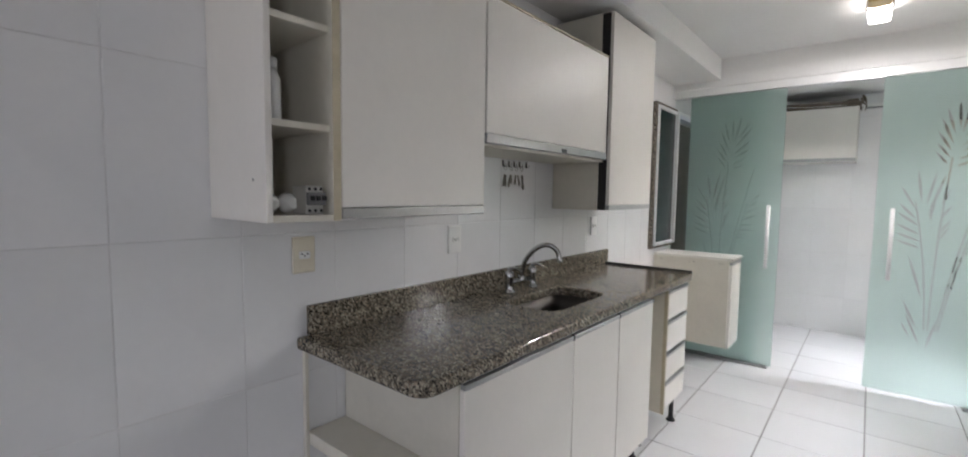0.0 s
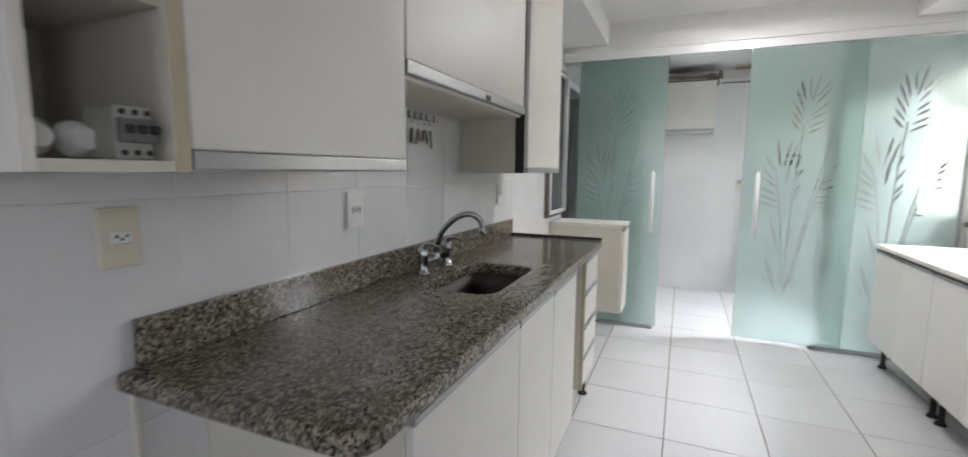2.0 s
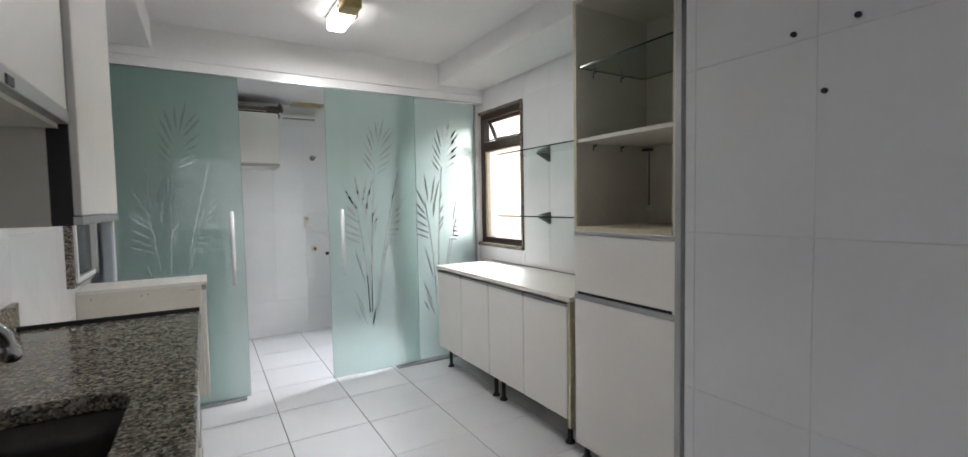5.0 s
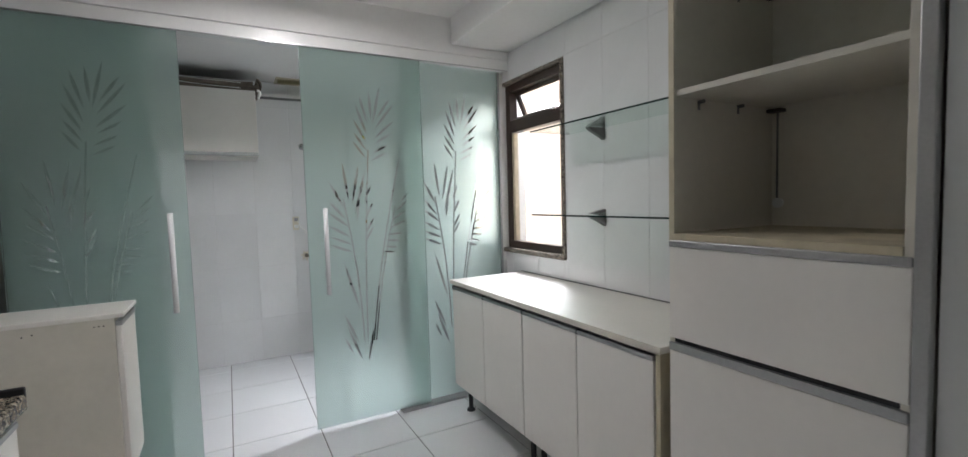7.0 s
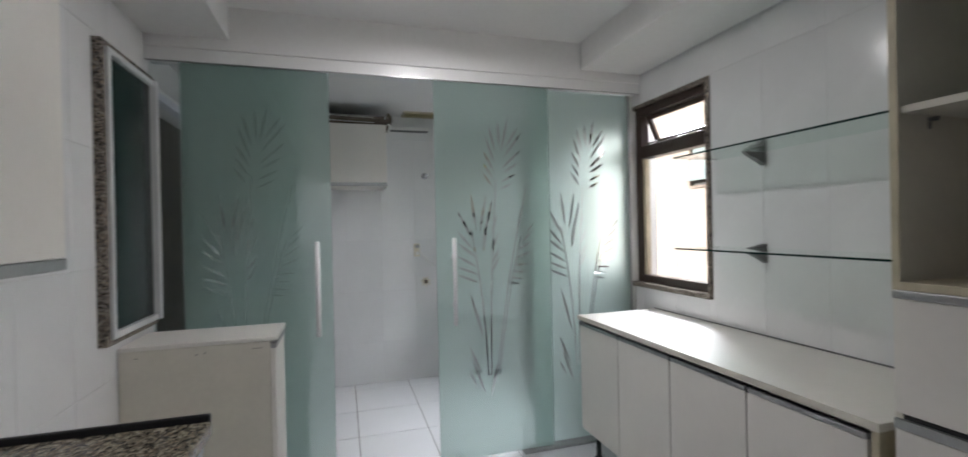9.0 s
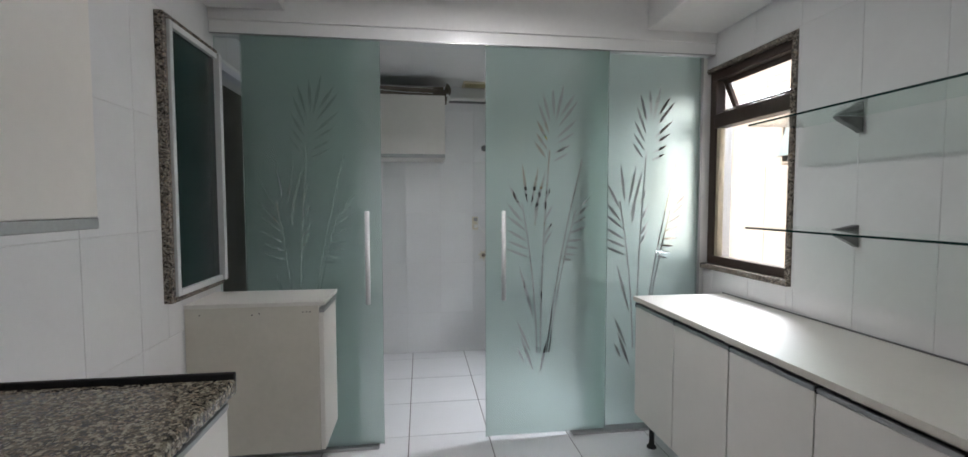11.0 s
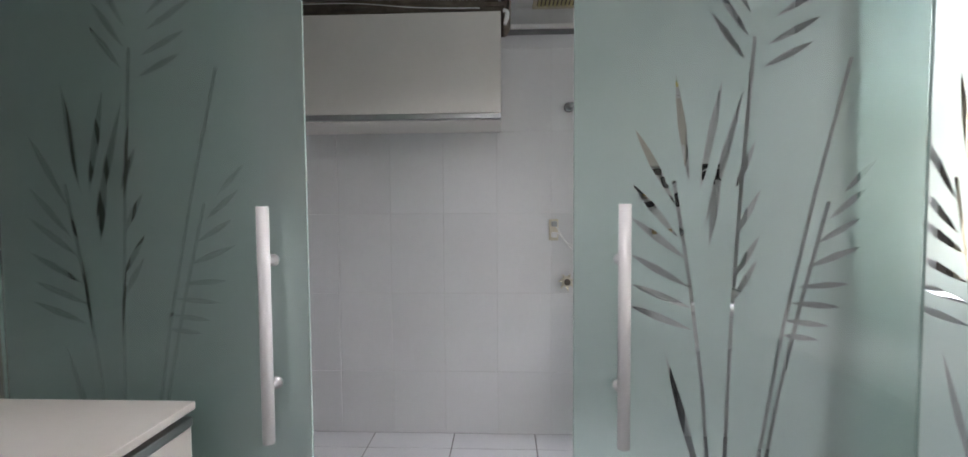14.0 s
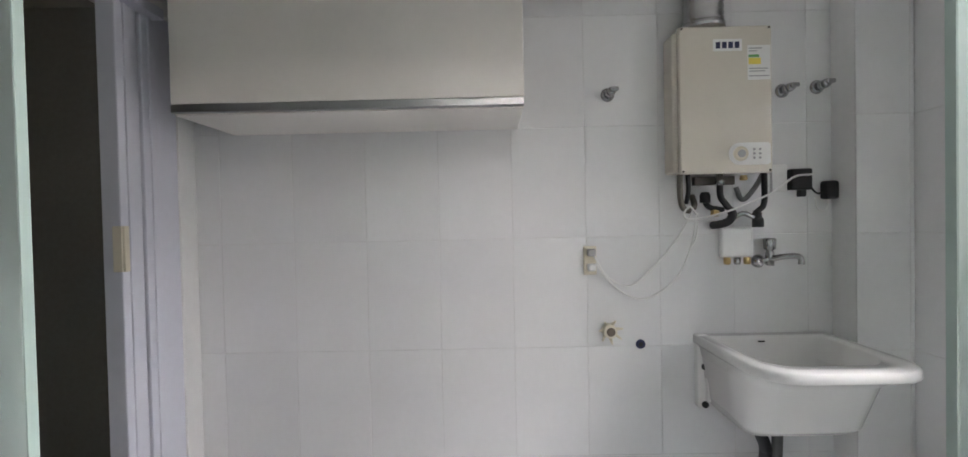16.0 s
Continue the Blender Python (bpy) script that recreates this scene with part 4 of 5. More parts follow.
# ---- low cabinets under the window ----
wt = thing("worktop", (1.16, 3.3, 0.812), "white laminate worktop on the low cabinets", "worktop")
part("board", box((0.893, 2.492, 0.812), (XR - 0.003, 4.105, 0.836), 0.002), LAM, wt)
part("front_edge", box((0.890, 2.492, 0.8125), (0.8928, 4.105, 0.8355)), LAMB, wt)
part("seal", box((XR - 0.0105, 2.494, 0.8362), (XR - 0.001, 4.103, 0.842), 0.002), GREYP, wt, "thin dark grey strip along the wall")
base_cabinet(3.313, 4.092, [(3.703, 4.092), (3.313, 3.703)], XR - 0.004, 0.900, 0.178, 0.811, "white laminate low cabinet with two doors on dark legs", [(0.985, 4.05), (0.985, 3.36), (1.38, 4.05)], "low window cabinets")
lowcab = base_cabinet(2.517, 3.311, [(2.916, 3.311), (2.525, 2.916)], XR - 0.004, 0.900, 0.178, 0.811, "white laminate low cabinet with two doors on dark legs", [(0.985, 3.27), (0.985, 2.60), (1.38, 2.60)], "low window cabinets")
part("end_panel", box((0.897, 2.497, 0.14), (XR - 0.004, 2.515, 0.811), 0.001), EDGE, lowcab, "yellowed laminate end panel")

# ---- tall cabinet ----
tl = thing("tall_cabinet", (1.16, 2.165, 0.08), "tall white laminate oven cabinet with open shelves above", "tall cabinet")
Y0, Y1, XT, XK = 1.872, 2.466, 0.905, XR - 0.004
part("side", box((XT + 0.002, Y1 - 0.018, 0.085), (XK, Y1, 2.313), 0.001), LAMB, tl)
part("side", box((XT + 0.002, Y0, 0.085), (XK, Y0 + 0.018, 2.313), 0.001), LAMB, tl)
part("edge_band", box((XT - 0.0003, Y1 - 0.018, 1.165), (XT + 0.0017, Y1, 2.313)), EDGE, tl, "yellowed edge strip")
part("back", box((XK - 0.006, Y0 + 0.0185, 0.10), (XK, Y1 - 0.0185, 2.313)), LAMB, tl)
part("counter_board", box((XT - 0.002, Y0 + 0.0185, 1.185), (XK - 0.0065, Y1 - 0.0185, 1.205), 0.001), EDGE, tl, "worn cream board")
part("shelf", box((XT + 0.01, Y0 + 0.0185, 1.622), (XK - 0.0065, Y1 - 0.0185, 1.640), 0.001), LAMB, tl)
gs = part("glass_shelf", box((XT + 0.015, Y0 + 0.020, 1.986), (XK - 0.03, Y1 - 0.020, 1.994), 0.001, 1), SHELFG, tl, "green glass shelf")
part("glass_edge", box((XT + 0.0135, Y0 + 0.020, 1.9865), (XT + 0.0148, Y1 - 0.020, 1.9935)), GEDGE, gs)
part("glass_edge", box((XT + 0.015, Y1 - 0.0198, 1.9865), (XK - 0.03, Y1 - 0.0187, 1.9935)), GEDGE, gs)
part("glass_edge", box((XK - 0.0298, Y0 + 0.020, 1.9865), (XK - 0.0285, Y1 - 0.020, 1.9935)), GEDGE, gs)
part("top", box((XT + 0.004, Y0 + 0.0185, 2.296), (XK - 0.0065, Y1 - 0.0185, 2.313)), LAMB, tl)
part("bottom", box((XT + 0.021, Y0 + 0.0185, 0.085), (XK - 0.0065, Y1 - 0.0185, 0.103)), LAMB, tl)
f1 = part("drop_front", box((XT - 0.002, Y0 + 0.002, 0.878), (XT + 0.017, Y1 - 0.002, 1.163), 0.0025), LAM, tl)
alu_pull(f1, (XT - 0.006, Y0 + 0.002, 1.1635), (XT + 0.016, Y1 - 0.002, 1.1845))
f2 = part("door", box((XT - 0.002, Y0 + 0.002, 0.087), (XT + 0.017, Y1 - 0.002, 0.838), 0.0025), LAM, tl)
alu_pull(f2, (XT - 0.006, Y0 + 0.002, 0.8385), (XT + 0.016, Y1 - 0.002, 0.864))
# solid black strip stands in for the shade of this gap
part("shadow_gap", box((XT + 0.004, Y0 + 0.002, 0.8645), (XT + 0.017, Y1 - 0.002, 0.8775)), BLACK, tl)
for x in (1.02, 1.22):
    for y, s in ((Y1 - 0.0185, -1), (Y0 + 0.0185, 1)):
        for z in (1.982, 1.618):
            part("shelf_pin", tube([(x, y, z - 0.006), (x, y + s * 0.020, z - 0.006)], 0.0058, 10), GREYP, tl)
            part("pin_plate", box((x - 0.005, min(y, y + s * 0.003), z - 0.030), (x + 0.005, max(y, y + s * 0.003), z - 0.012), 0.001), GREYP, tl)
part("clip_rail", box((XK - 0.010, 2.425, 1.29), (XK - 0.0063, 2.431, 1.60)), GREYP, tl)
part("cable_grommet", lathe([(0.018, 0), (0.016, 0.012), (0.004, 0.014)], (XK - 0.021, 2.42, 1.285), "x", 16), PLASTW, tl, "small round white cap")
part("hinge", box((1.38, 2.40, 1.60), (XK - 0.0065, 2.447, 1.612), 0.001), STEEL, tl)
legs(tl, [(0.96, 1.95), (0.95, 2.43), (1.36, 2.43)], 0.0838)
ap = thing("aluminium_strip", (0.91, 1.856, 0), "full-height brushed aluminium strip beside the tall cabinet", "trim", kind="structure")
part("strip", box((0.893, 1.842, 0.001), (0.9245, 1.870, 2.314), 0.003), ALU, ap)

# ---- glass wall shelves ----
for z in (1.682, 1.236):
    sh = thing("glass_shelf", (1.36, 3.15, z), "green-edged glass shelf on grey brackets", "shelf", "glass wall shelves")
    g = part("pane", box((1.152, 2.475, z - 0.004), (XR - 0.012, 3.572, z + 0.004), 0.001, 1), SHELFG, sh)
    part("front_edge", box((1.1500, 2.475, z - 0.0038), (1.1516, 3.572, z + 0.0038)), GEDGE, g)
    part("end_edge", box((1.152, 3.5723, z - 0.0038), (XR - 0.012, 3.5738, z + 0.0038)), GEDGE, g)
    for y in (3.31, 2.62):
        bm = bmesh.new()
        prof = [(XR - 0.0005, z + 0.024), (XR - 0.040, z + 0.016), (XR - 0.105, z + 0.0045), (XR - 0.0005, z + 0.0045)]
        low = [(XR - 0.0005, z - 0.0045), (XR - 0.115, z - 0.0045), (XR - 0.090, z - 0.022), (XR - 0.034, z - 0.046), (XR - 0.0005, z - 0.066)]
        for pr in (prof, low):
            fr_ = [bm.verts.new((x, y - 0.014, zz)) for x, zz in pr]
            bk = [bm.verts.new((x, y + 0.014, zz)) for x, zz in pr]
            bm.faces.new(fr_), bm.faces.new(bk[::-1])
            for i in range(len(pr)):
                j = (i + 1) % len(pr)
                bm.faces.new((fr_[i], fr_[j], bk[j], bk[i]))
        bmesh.ops.bevel(bm, geom=bm.edges[:], offset=0.003, segments=2, affect="EDGES", profile=0.5)
        part("bracket", bm, GREYP, sh, "grey shelf bracket")

# ---- wall plugs on the pier ----
for y, z in ((1.247, 1.704), (1.182, 1.563), (1.123, 1.706)):
    pl = thing("wall_plug", (0.486, y, z), "dark screw plug in the white tiles", "wall plug", "wall plugs")
    part("head", lathe([(0.004, -0.010), (0.006, -0.008), (0.0065, -0.0006)], (0.486, y, z), "x", 12), BLACK, pl)

# ---- ceiling lamp ----
la = thing("ceiling_lamp", (0.04, 3.45, H_MAIN), "lit box ceiling lamp with an opal cover and brass end", "ceiling lamp")
part("base", box((-0.016, 3.245, 2.464), (0.096, 3.66, 2.4795), 0.003), ALUW, la, "pale mounting plate")
part("diffuser", box((-0.012, 3.385, 2.396), (0.092, 3.655, 2.4635), 0.014, 3), LAMP, la, "glowing opal diffuser")
part("end_cover", box((-0.012, 3.25, 2.404), (0.092, 3.383, 2.4635), 0.012, 2), BRASS, la, "polished brass end cover")
part("clip", tube(curve_points([(-0.014, 3.375, 2.45), (-0.014, 3.375, 2.40), (0.04, 3.372, 2.393), (0.094, 3.375, 2.40), (0.094, 3.375, 2.45)]), 0.004, 8), CHROME, la, "chrome spring clip")

# ---- laundry ----
lb = thing("laundry_wall_cabinet", (-0.64, 5.68, 1.69), "white laminate wall cabinet above the laundry space", "wall cabinet")
part("carcass", box((-1.222, 5.512, 1.708), (-0.064, YB - 0.002, 2.210), 0.001), LAM, lb)
ld = part("door", box((-1.222, 5.490, 1.740), (-0.064, 5.5115, 2.208), 0.003), LAM, lb)
part("grip_profile", box((-1.222, 5.488, 1.712), (-0.064, 5.5115, 1.7395), 0.003), ALU, ld, "aluminium grip profile")

rg = thing("folded_mat", (-0.55, 5.68, 2.2105), "folded brown mat lying on the laundry cabinet", "mat")
for i, (z, xr) in enumerate(((2.2225, -0.055), (2.245, -0.045), (2.267, -0.075))):
    bm = bmesh.new()
    rows_ = [[bm.verts.new((x, 5.50 + 0.34 * q, z + 0.004 * math.sin(17 * x + i) + dz)) for q in (0, 1) for dz in (-0.0095, 0.0095)]
             for x in [-1.05 + 0.1 * k for k in range(10)] + [xr]]
    for p, q in zip(rows_, rows_[1:]):
        bm.faces.new((p[0], p[2], q[2], q[0])), bm.faces.new((p[1], q[1], q[3], p[3]))
        bm.faces.new((p[0], q[0], q[1], p[1])), bm.faces.new((p[2], p[3], q[3], q[2]))
    bm.faces.new((rows_[0][0], rows_[0][1], rows_[0][3], rows_[0][2]))
    bm.faces.new((rows_[-1][0], rows_[-1][2], rows_[-1][3], rows_[-1][1]))
    part("layer", bm, RUG, rg)
half = [(-0.06 + 0.028 * math.cos(a), 2.245 + 0.0345 * math.sin(a)) for a in (math.pi * (k / 10 - 0.5) for k in range(11))]
bm = bmesh.new()
o = [[bm.verts.new((x, y, z)) for x, z in half] for y in (5.50, 5.84)]
inn = [[bm.verts.new((x - 0.010 * max(0.0, math.cos(math.pi * (k / 10 - 0.5))) - 0.002, y, 2.245 + (z - 2.245) * 0.72)) for k, (x, z) in enumerate(half)] for y in (5.50, 5.84)]
for k in range(10):
    bm.faces.new((o[0][k], o[0][k + 1], o[1][k + 1], o[1][k]))
    bm.faces.new((inn[0][k], inn[1][k], inn[1][k + 1], inn[0][k + 1]))
    bm.faces.new((o[0][k], inn[0][k], inn[0][k + 1], o[0][k + 1]))
part("fold", bm, RUG, rg, "rounded fold of the mat")
bm = bmesh.new()
arc = [(-0.062 + 0.040 * math.cos(a), 2.250 + 0.052 * math.sin(a)) for a in (math.pi * (0.06 * k - 0.42) for k in range(15))]
for (xa, za), (xb, zb) in zip(arc, arc[1:]):
    bm.faces.new([bm.verts.new(v) for v in ((xa, 5.494, za), (xb, 5.494, zb), (xb, 5.799, zb), (xa, 5.799, za))])
bmesh.ops.remove_doubles(bm, verts=bm.verts[:], dist=0.0002)
bmesh.ops.solidify(bm, geom=bm.faces[:], thickness=0.007)
part("top_fold", bm, RUGL, rg, "paler brown outer fold")
bm = tube(curve_points([(-0.052, 5.500, 2.212), (-0.036, 5.50, 2.206), (-0.034, 5.503, 2.185), (-0.045, 5.508, 2.150)]), [0.011] * 20 + [0.009] * 5, 8)
part("hem", bm, PLASTW, rg, "white hem hanging over the cabinet edge")
for za, zb in ((2.292, 2.262), (2.262, 2.222)):
    part("cord", tube(curve_points([(-1.05, 5.496, za), (-0.75, 5.488, za - 0.006), (-0.45, 5.488, zb + 0.008), (-0.16, 5.490, zb)]), 0.0022, 6), PLASTW, rg, "thin white cord")

ws = thing("wall_ledge", (0.17, 5.80, 2.225), "narrow white ledge on the laundry wall", "shelf")
part("board", box((-0.060, 5.80, 2.238), (0.34, YB - 0.001, 2.262), 0.002), PLASTW, ws)
part("under_strip", box((-0.058, 5.804, 2.232), (0.338, YB - 0.001, 2.2355)), GREYP, ws, "dark lower lip")
vg = thing("ceiling_vent", (0.255, 5.765, 2.375), "yellowed plastic vent grille set in the laundry ceiling", "vent")
VX0, VX1, VY0, VY1, VZ = 0.105, 0.405, 5.672, 5.862, 2.3745
# solid plate; the shade behind the slats is in its colour
part("backing", box((VX0 + 0.02, VY0 + 0.02, VZ - 0.003), (VX1 - 0.02, VY1 - 0.02, VZ)), RUG, vg, "brown plate coloured as the shade behind the slats")
for lo, hi in (((VX0, VY0), (VX1, VY0 + 0.022)), ((VX0, VY1 - 0.022), (VX1, VY1)), ((VX0, VY0 + 0.0225), (VX0 + 0.022, VY1 - 0.0225)), ((VX1 - 0.022, VY0 + 0.0225), (VX1, VY1 - 0.0225))):
    part("frame", box((*lo, VZ - 0.014), (*hi, VZ), 0.004), EDGE, vg)
for k in range(12):
    x = VX0 + 0.034 + k * 0.0212
    sl = box((-0.0065, VY0 + 0.023, -0.0012), (0.0065, VY1 - 0.023, 0.0012))
    bmesh.ops.transform(sl, matrix=Matrix.Translation((x, 0, VZ - 0.0085)) @ Matrix.Rotation(radians(28), 4, "Y"), verts=sl.verts)
    part("slat", sl, YELLOW, vg)

# gas water heater
ht = thing("gas_water_heater", (0.72, 5.80, 1.50), "cream gas water heater with a ribbed flue on the tiled wall", "water heater")
part("body", box((0.530, 5.775, 1.505), (0.892, YB - 0.001, 2.045), 0.012, 3), ENAMEL, ht)
cover = part("front_cover", box((0.543, 5.752, 1.498), (0.897, 5.7745, 2.056), 0.009, 3), ENAMEL, ht)
for x in (0.556, 0.884):
    for z in (1.508, 2.046):
        part("screw", lathe([(0.004, -0.003), (0.0045, 0.0)], (x, 5.7515, z), "y", 10), STEEL, cover)
bm = bmesh.new()
x0, x1, zc, r = 0.728 + 0.042, 0.884, 1.571, 0.042
ring = [(x0 + r * math.cos(a), zc + r * math.sin(a)) for a in (math.pi * (0.5 + k / 14) for k in range(15))] + [(x1 - 0.008, zc - r), (x1, zc - r + 0.008), (x1, zc + r - 0.008), (x1 - 0.008, zc + r)]
fr_, bk = [bm.verts.new((x, 5.7465, z)) for x, z in ring], [bm.verts.new((x, 5.7517, z)) for x, z in ring]
bm.faces.new(fr_)
for k in range(len(ring)):
    j = (k + 1) % len(ring)
    bm.faces.new((fr_[k], fr_[j], bk[j], bk[k]))
pan = part("control_panel", bm, PLASTW, ht, "white rounded control panel")
part("knob", lathe([(0.022, -0.010), (0.027, -0.007), (0.028, 0.0)], (0.770, 5.7463, 1.571), "y", 24), CREAM, pan, "cream dial")
part("knob_face", lathe([(0.014, -0.0015), (0.015, 0.0)], (0.770, 5.7361, 1.571), "y", 20), GREYPR, pan)
for dx in (0.0, 0.022):
    for dz in (-0.016, 0.0, 0.016):
        part("button", lathe([(0.0045, -0.002), (0.005, 0.0)], (0.822 + dx, 5.7463, 1.571 + dz), "y", 10), GREYPR, pan)
fl_ = [(0.070 + (0.004 if k % 2 else 0.0), 0.012 * k) for k in range(25)]
part("flue", lathe([(0.078, 0.0), (0.078, 0.02)] + [(r, 0.022 + h) for r, h in fl_], (0.660, 5.80, 2.0565), "z", 28), FOIL, ht, "ribbed aluminium flue")
part("brand_patch", box((0.674, 5.7500, 1.960), (0.782, 5.7517, 2.005), 0.0), PLASTW, cover, "small white name plate")
for k in range(4):
    part("brand_bar", box((0.683 + 0.024 * k, 5.7488, 1.970), (0.700 + 0.024 * k, 5.7498, 1.994)), DARKTXT, cover, "dark blue bar of a maker's mark")
sticker = part("energy_sticker", box((0.803, 5.7503, 1.850), (0.889, 5.7517, 1.980)), PLASTW, cover, "white energy label")
part("label_bar", box((0.806, 5.7492, 1.934), (0.846, 5.7501, 1.944)), GREENP, sticker)
part("label_bar", box((0.806, 5.7492, 1.908), (0.852, 5.7501, 1.932)), YELP, sticker)
for z, w in ((1.966, 0.05), (1.956, 0.03), (1.890, 0.07), (1.880, 0.06), (1.862, 0.075)):
    part("label_line", box((0.808, 5.7492, z), (0.808 + w, 5.7501, z + 0.004)), GREYPR, sticker)

# pipes and hoses below the heater
pp = thing("heater_pipes", (0.72, 5.82, 1.26), "black and steel hoses below the water heater", "pipes")
part("gas_hose", tube(curve_points([(0.575, 5.83, 1.503), (0.573, 5.825, 1.42), (0.580, 5.82, 1.375), (0.606, 5.82, 1.36), (0.628, 5.825, 1.38), (0.63, 5.85, 1.42)]), 0.0115, 10), KEYM, pp, "braided steel gas hose")
part("black_pipe", tube(curve_points([(0.610, 5.84, 1.503), (0.612, 5.84, 1.44), (0.61, 5.86, 1.39)]), 0.009, 10), BLACK, pp)
part("cold_nut", lathe([(0.017, 0.0), (0.017, 0.022), (0.013, 0.024), (0.013, 0.045)], (0.722, 5.81, 1.457), "z", 6), CHROME, pp)
part("cold_hose", tube(curve_points([(0.722, 5.81, 1.456), (0.720, 5.80, 1.41), (0.740, 5.79, 1.375), (0.760, 5.79, 1.345), (0.752, 5.80, 1.318), (0.735, 5.83, 1.305), (0.725, 5.878, 1.30)]), [0.012] * 20 + [0.016] * 29, 12), BLACK, pp)
part("hot_hose", tube(curve_points([(0.775, 5.83, 1.325), (0.815, 5.82, 1.345), (0.845, 5.82, 1.335), (0.872, 5.82, 1.325)]), 0.010, 10), CHROME, pp)
part("hot_pipe", tube(curve_points([(0.872, 5.82, 1.305), (0.874, 5.82, 1.35), (0.900, 5.82, 1.385), (0.902, 5.82, 1.503)]), [0.017] * 9 + [0.011] * 16, 12), BLACK, pp)
part("elbow", lathe([(0.021, 0.0), (0.021, 0.03), (0.016, 0.04)], (0.875, 5.82, 1.29), "z", 12), BLACK, pp)
part("elbow", lathe([(0.020, -0.03), (0.020, 0.0), (0.014, 0.012)], (0.668, 5.82, 1.42), "z", 12), BLACK, pp)
part("joint", tube(curve_points([(0.668, 5.82, 1.392), (0.69, 5.82, 1.37), (0.735, 5.80, 1.36)]), 0.011, 10), BLACK, pp)
part("gas_valve", box((0.690, 5.80, 1.335), (0.716, 5.825, 1.362), 0.004), BRASS, pp, "orange brass valve")
part("valve_collar", lathe([(0.012, 0.0), (0.015, 0.006), (0.012, 0.02)], (0.818, 5.815, 1.475), "z", 12), BRASS, pp)
part("bracket", box((0.640, 5.845, 1.462), (0.800, 5.875, 1.496), 0.002), STEEL, pp)
part("corrugated_hose", tube(curve_points([(0.905, 5.85, 1.66), (0.925, 5.84, 1.60), (0.915, 5.84, 1.52), (0.87, 5.84, 1.44), (0.82, 5.83, 1.40), (0.80, 5.84, 1.45)]), 0.010, 10), GREYP, pp)

bx = thing("pipe_cover", (0.81, 5.87, 1.145), "white plastic bag tied over pipe ends", "cover")
part("bag", box((0.745, 5.855, 1.165), (0.880, YB - 0.001, 1.292), 0.012, 3), PLASTW, bx)
for x, m_ in ((0.765, BRASS), (0.805, CHROME), (0.845, BRASS)):
    part("pipe_end", lathe([(0.012, 0.0), (0.014, 0.01), (0.013, 0.028)], (x, 5.845, 1.142), "z", 10), m_, bx)

cb = thing("black_adapter", (1.06, 5.86, 1.44), "black power adapter plugged into the wall", "adapter")
part("block", box((1.025, 5.842, 1.435), (1.108, YB - 0.001, 1.520), 0.006), BLACK, cb)
part("plug", box((1.145, 5.815, 1.395), (1.195, 5.862, 1.468), 0.010), BLACK, cb)
part("stub", box((1.060, 5.846, 1.408), (1.085, 5.872, 1.4345), 0.003), BLACK, cb)
part("lead", tube(curve_points([(1.10, 5.85, 1.45), (1.125, 5.845, 1.42), (1.15, 5.84, 1.425)]), 0.004, 8), BLACK, cb)
sk3 = thing("wall_socket", (1.0, YB, 1.43), "grey wall socket beside the heater", "socket")
part("plate", box((0.960, 5.866, 1.43), (1.022, YB - 0.001, 1.54), 0.004), PLASTW, sk3)

wr = thing("white_cable", (0.8, 5.84, 1.1), "thin white cable looped from the heater to a socket", "cable")
part("run", tube(curve_points([(1.10, 5.835, 1.495), (1.02, 5.82, 1.485), (0.93, 5.80, 1.43), (0.82, 5.775, 1.385), (0.70, 5.77, 1.345), (0.60, 5.79, 1.325), (0.575, 5.80, 1.345), (0.60, 5.80, 1.375), (0.625, 5.80, 1.345)]), 0.0042, 8), PLASTW, wr)
part("loop", tube(curve_points([(0.61, 5.80, 1.36), (0.56, 5.83, 1.25), (0.47, 5.86, 1.13), (0.38, 5.865, 1.06), (0.29, 5.86, 1.10), (0.235, 5.855, 1.185)]), 0.0034, 8), PLASTW, wr)
part("loop", tube(curve_points([(0.625, 5.80, 1.345), (0.615, 5.83, 1.22), (0.56, 5.86, 1.08), (0.44, 5.868, 1.005), (0.33, 5.865, 1.05), (0.24, 5.855, 1.155)]), 0.0034, 8), PLASTW, wr)
part("tail", tube(curve_points([(0.63, 5.80, 1.35), (0.64, 5.83, 1.28), (0.635, 5.85, 1.23), (0.62, 5.85, 1.21)]), 0.0032, 8), PLASTW, wr)
part("tail", tube(curve_points([(1.12, 5.85, 1.40), (1.13, 5.85, 1.36), (1.16, 5.85, 1.35), (1.175, 5.85, 1.395)]), 0.0025, 8), PLASTW, wr)
ls = thing("laundry_socket", (0.22, YB, 1.11), "white wall socket with two plugs", "socket")
part("plate", box((0.196, 5.868, 1.108), (0.248, YB - 0.001, 1.225), 0.004), CREAM, ls)
for z in (1.125, 1.185):
    part("plug", box((0.208, 5.838, z), (0.240, 5.8678, z + 0.030), 0.006), PLASTW if z < 1.15 else GREYPR, ls)

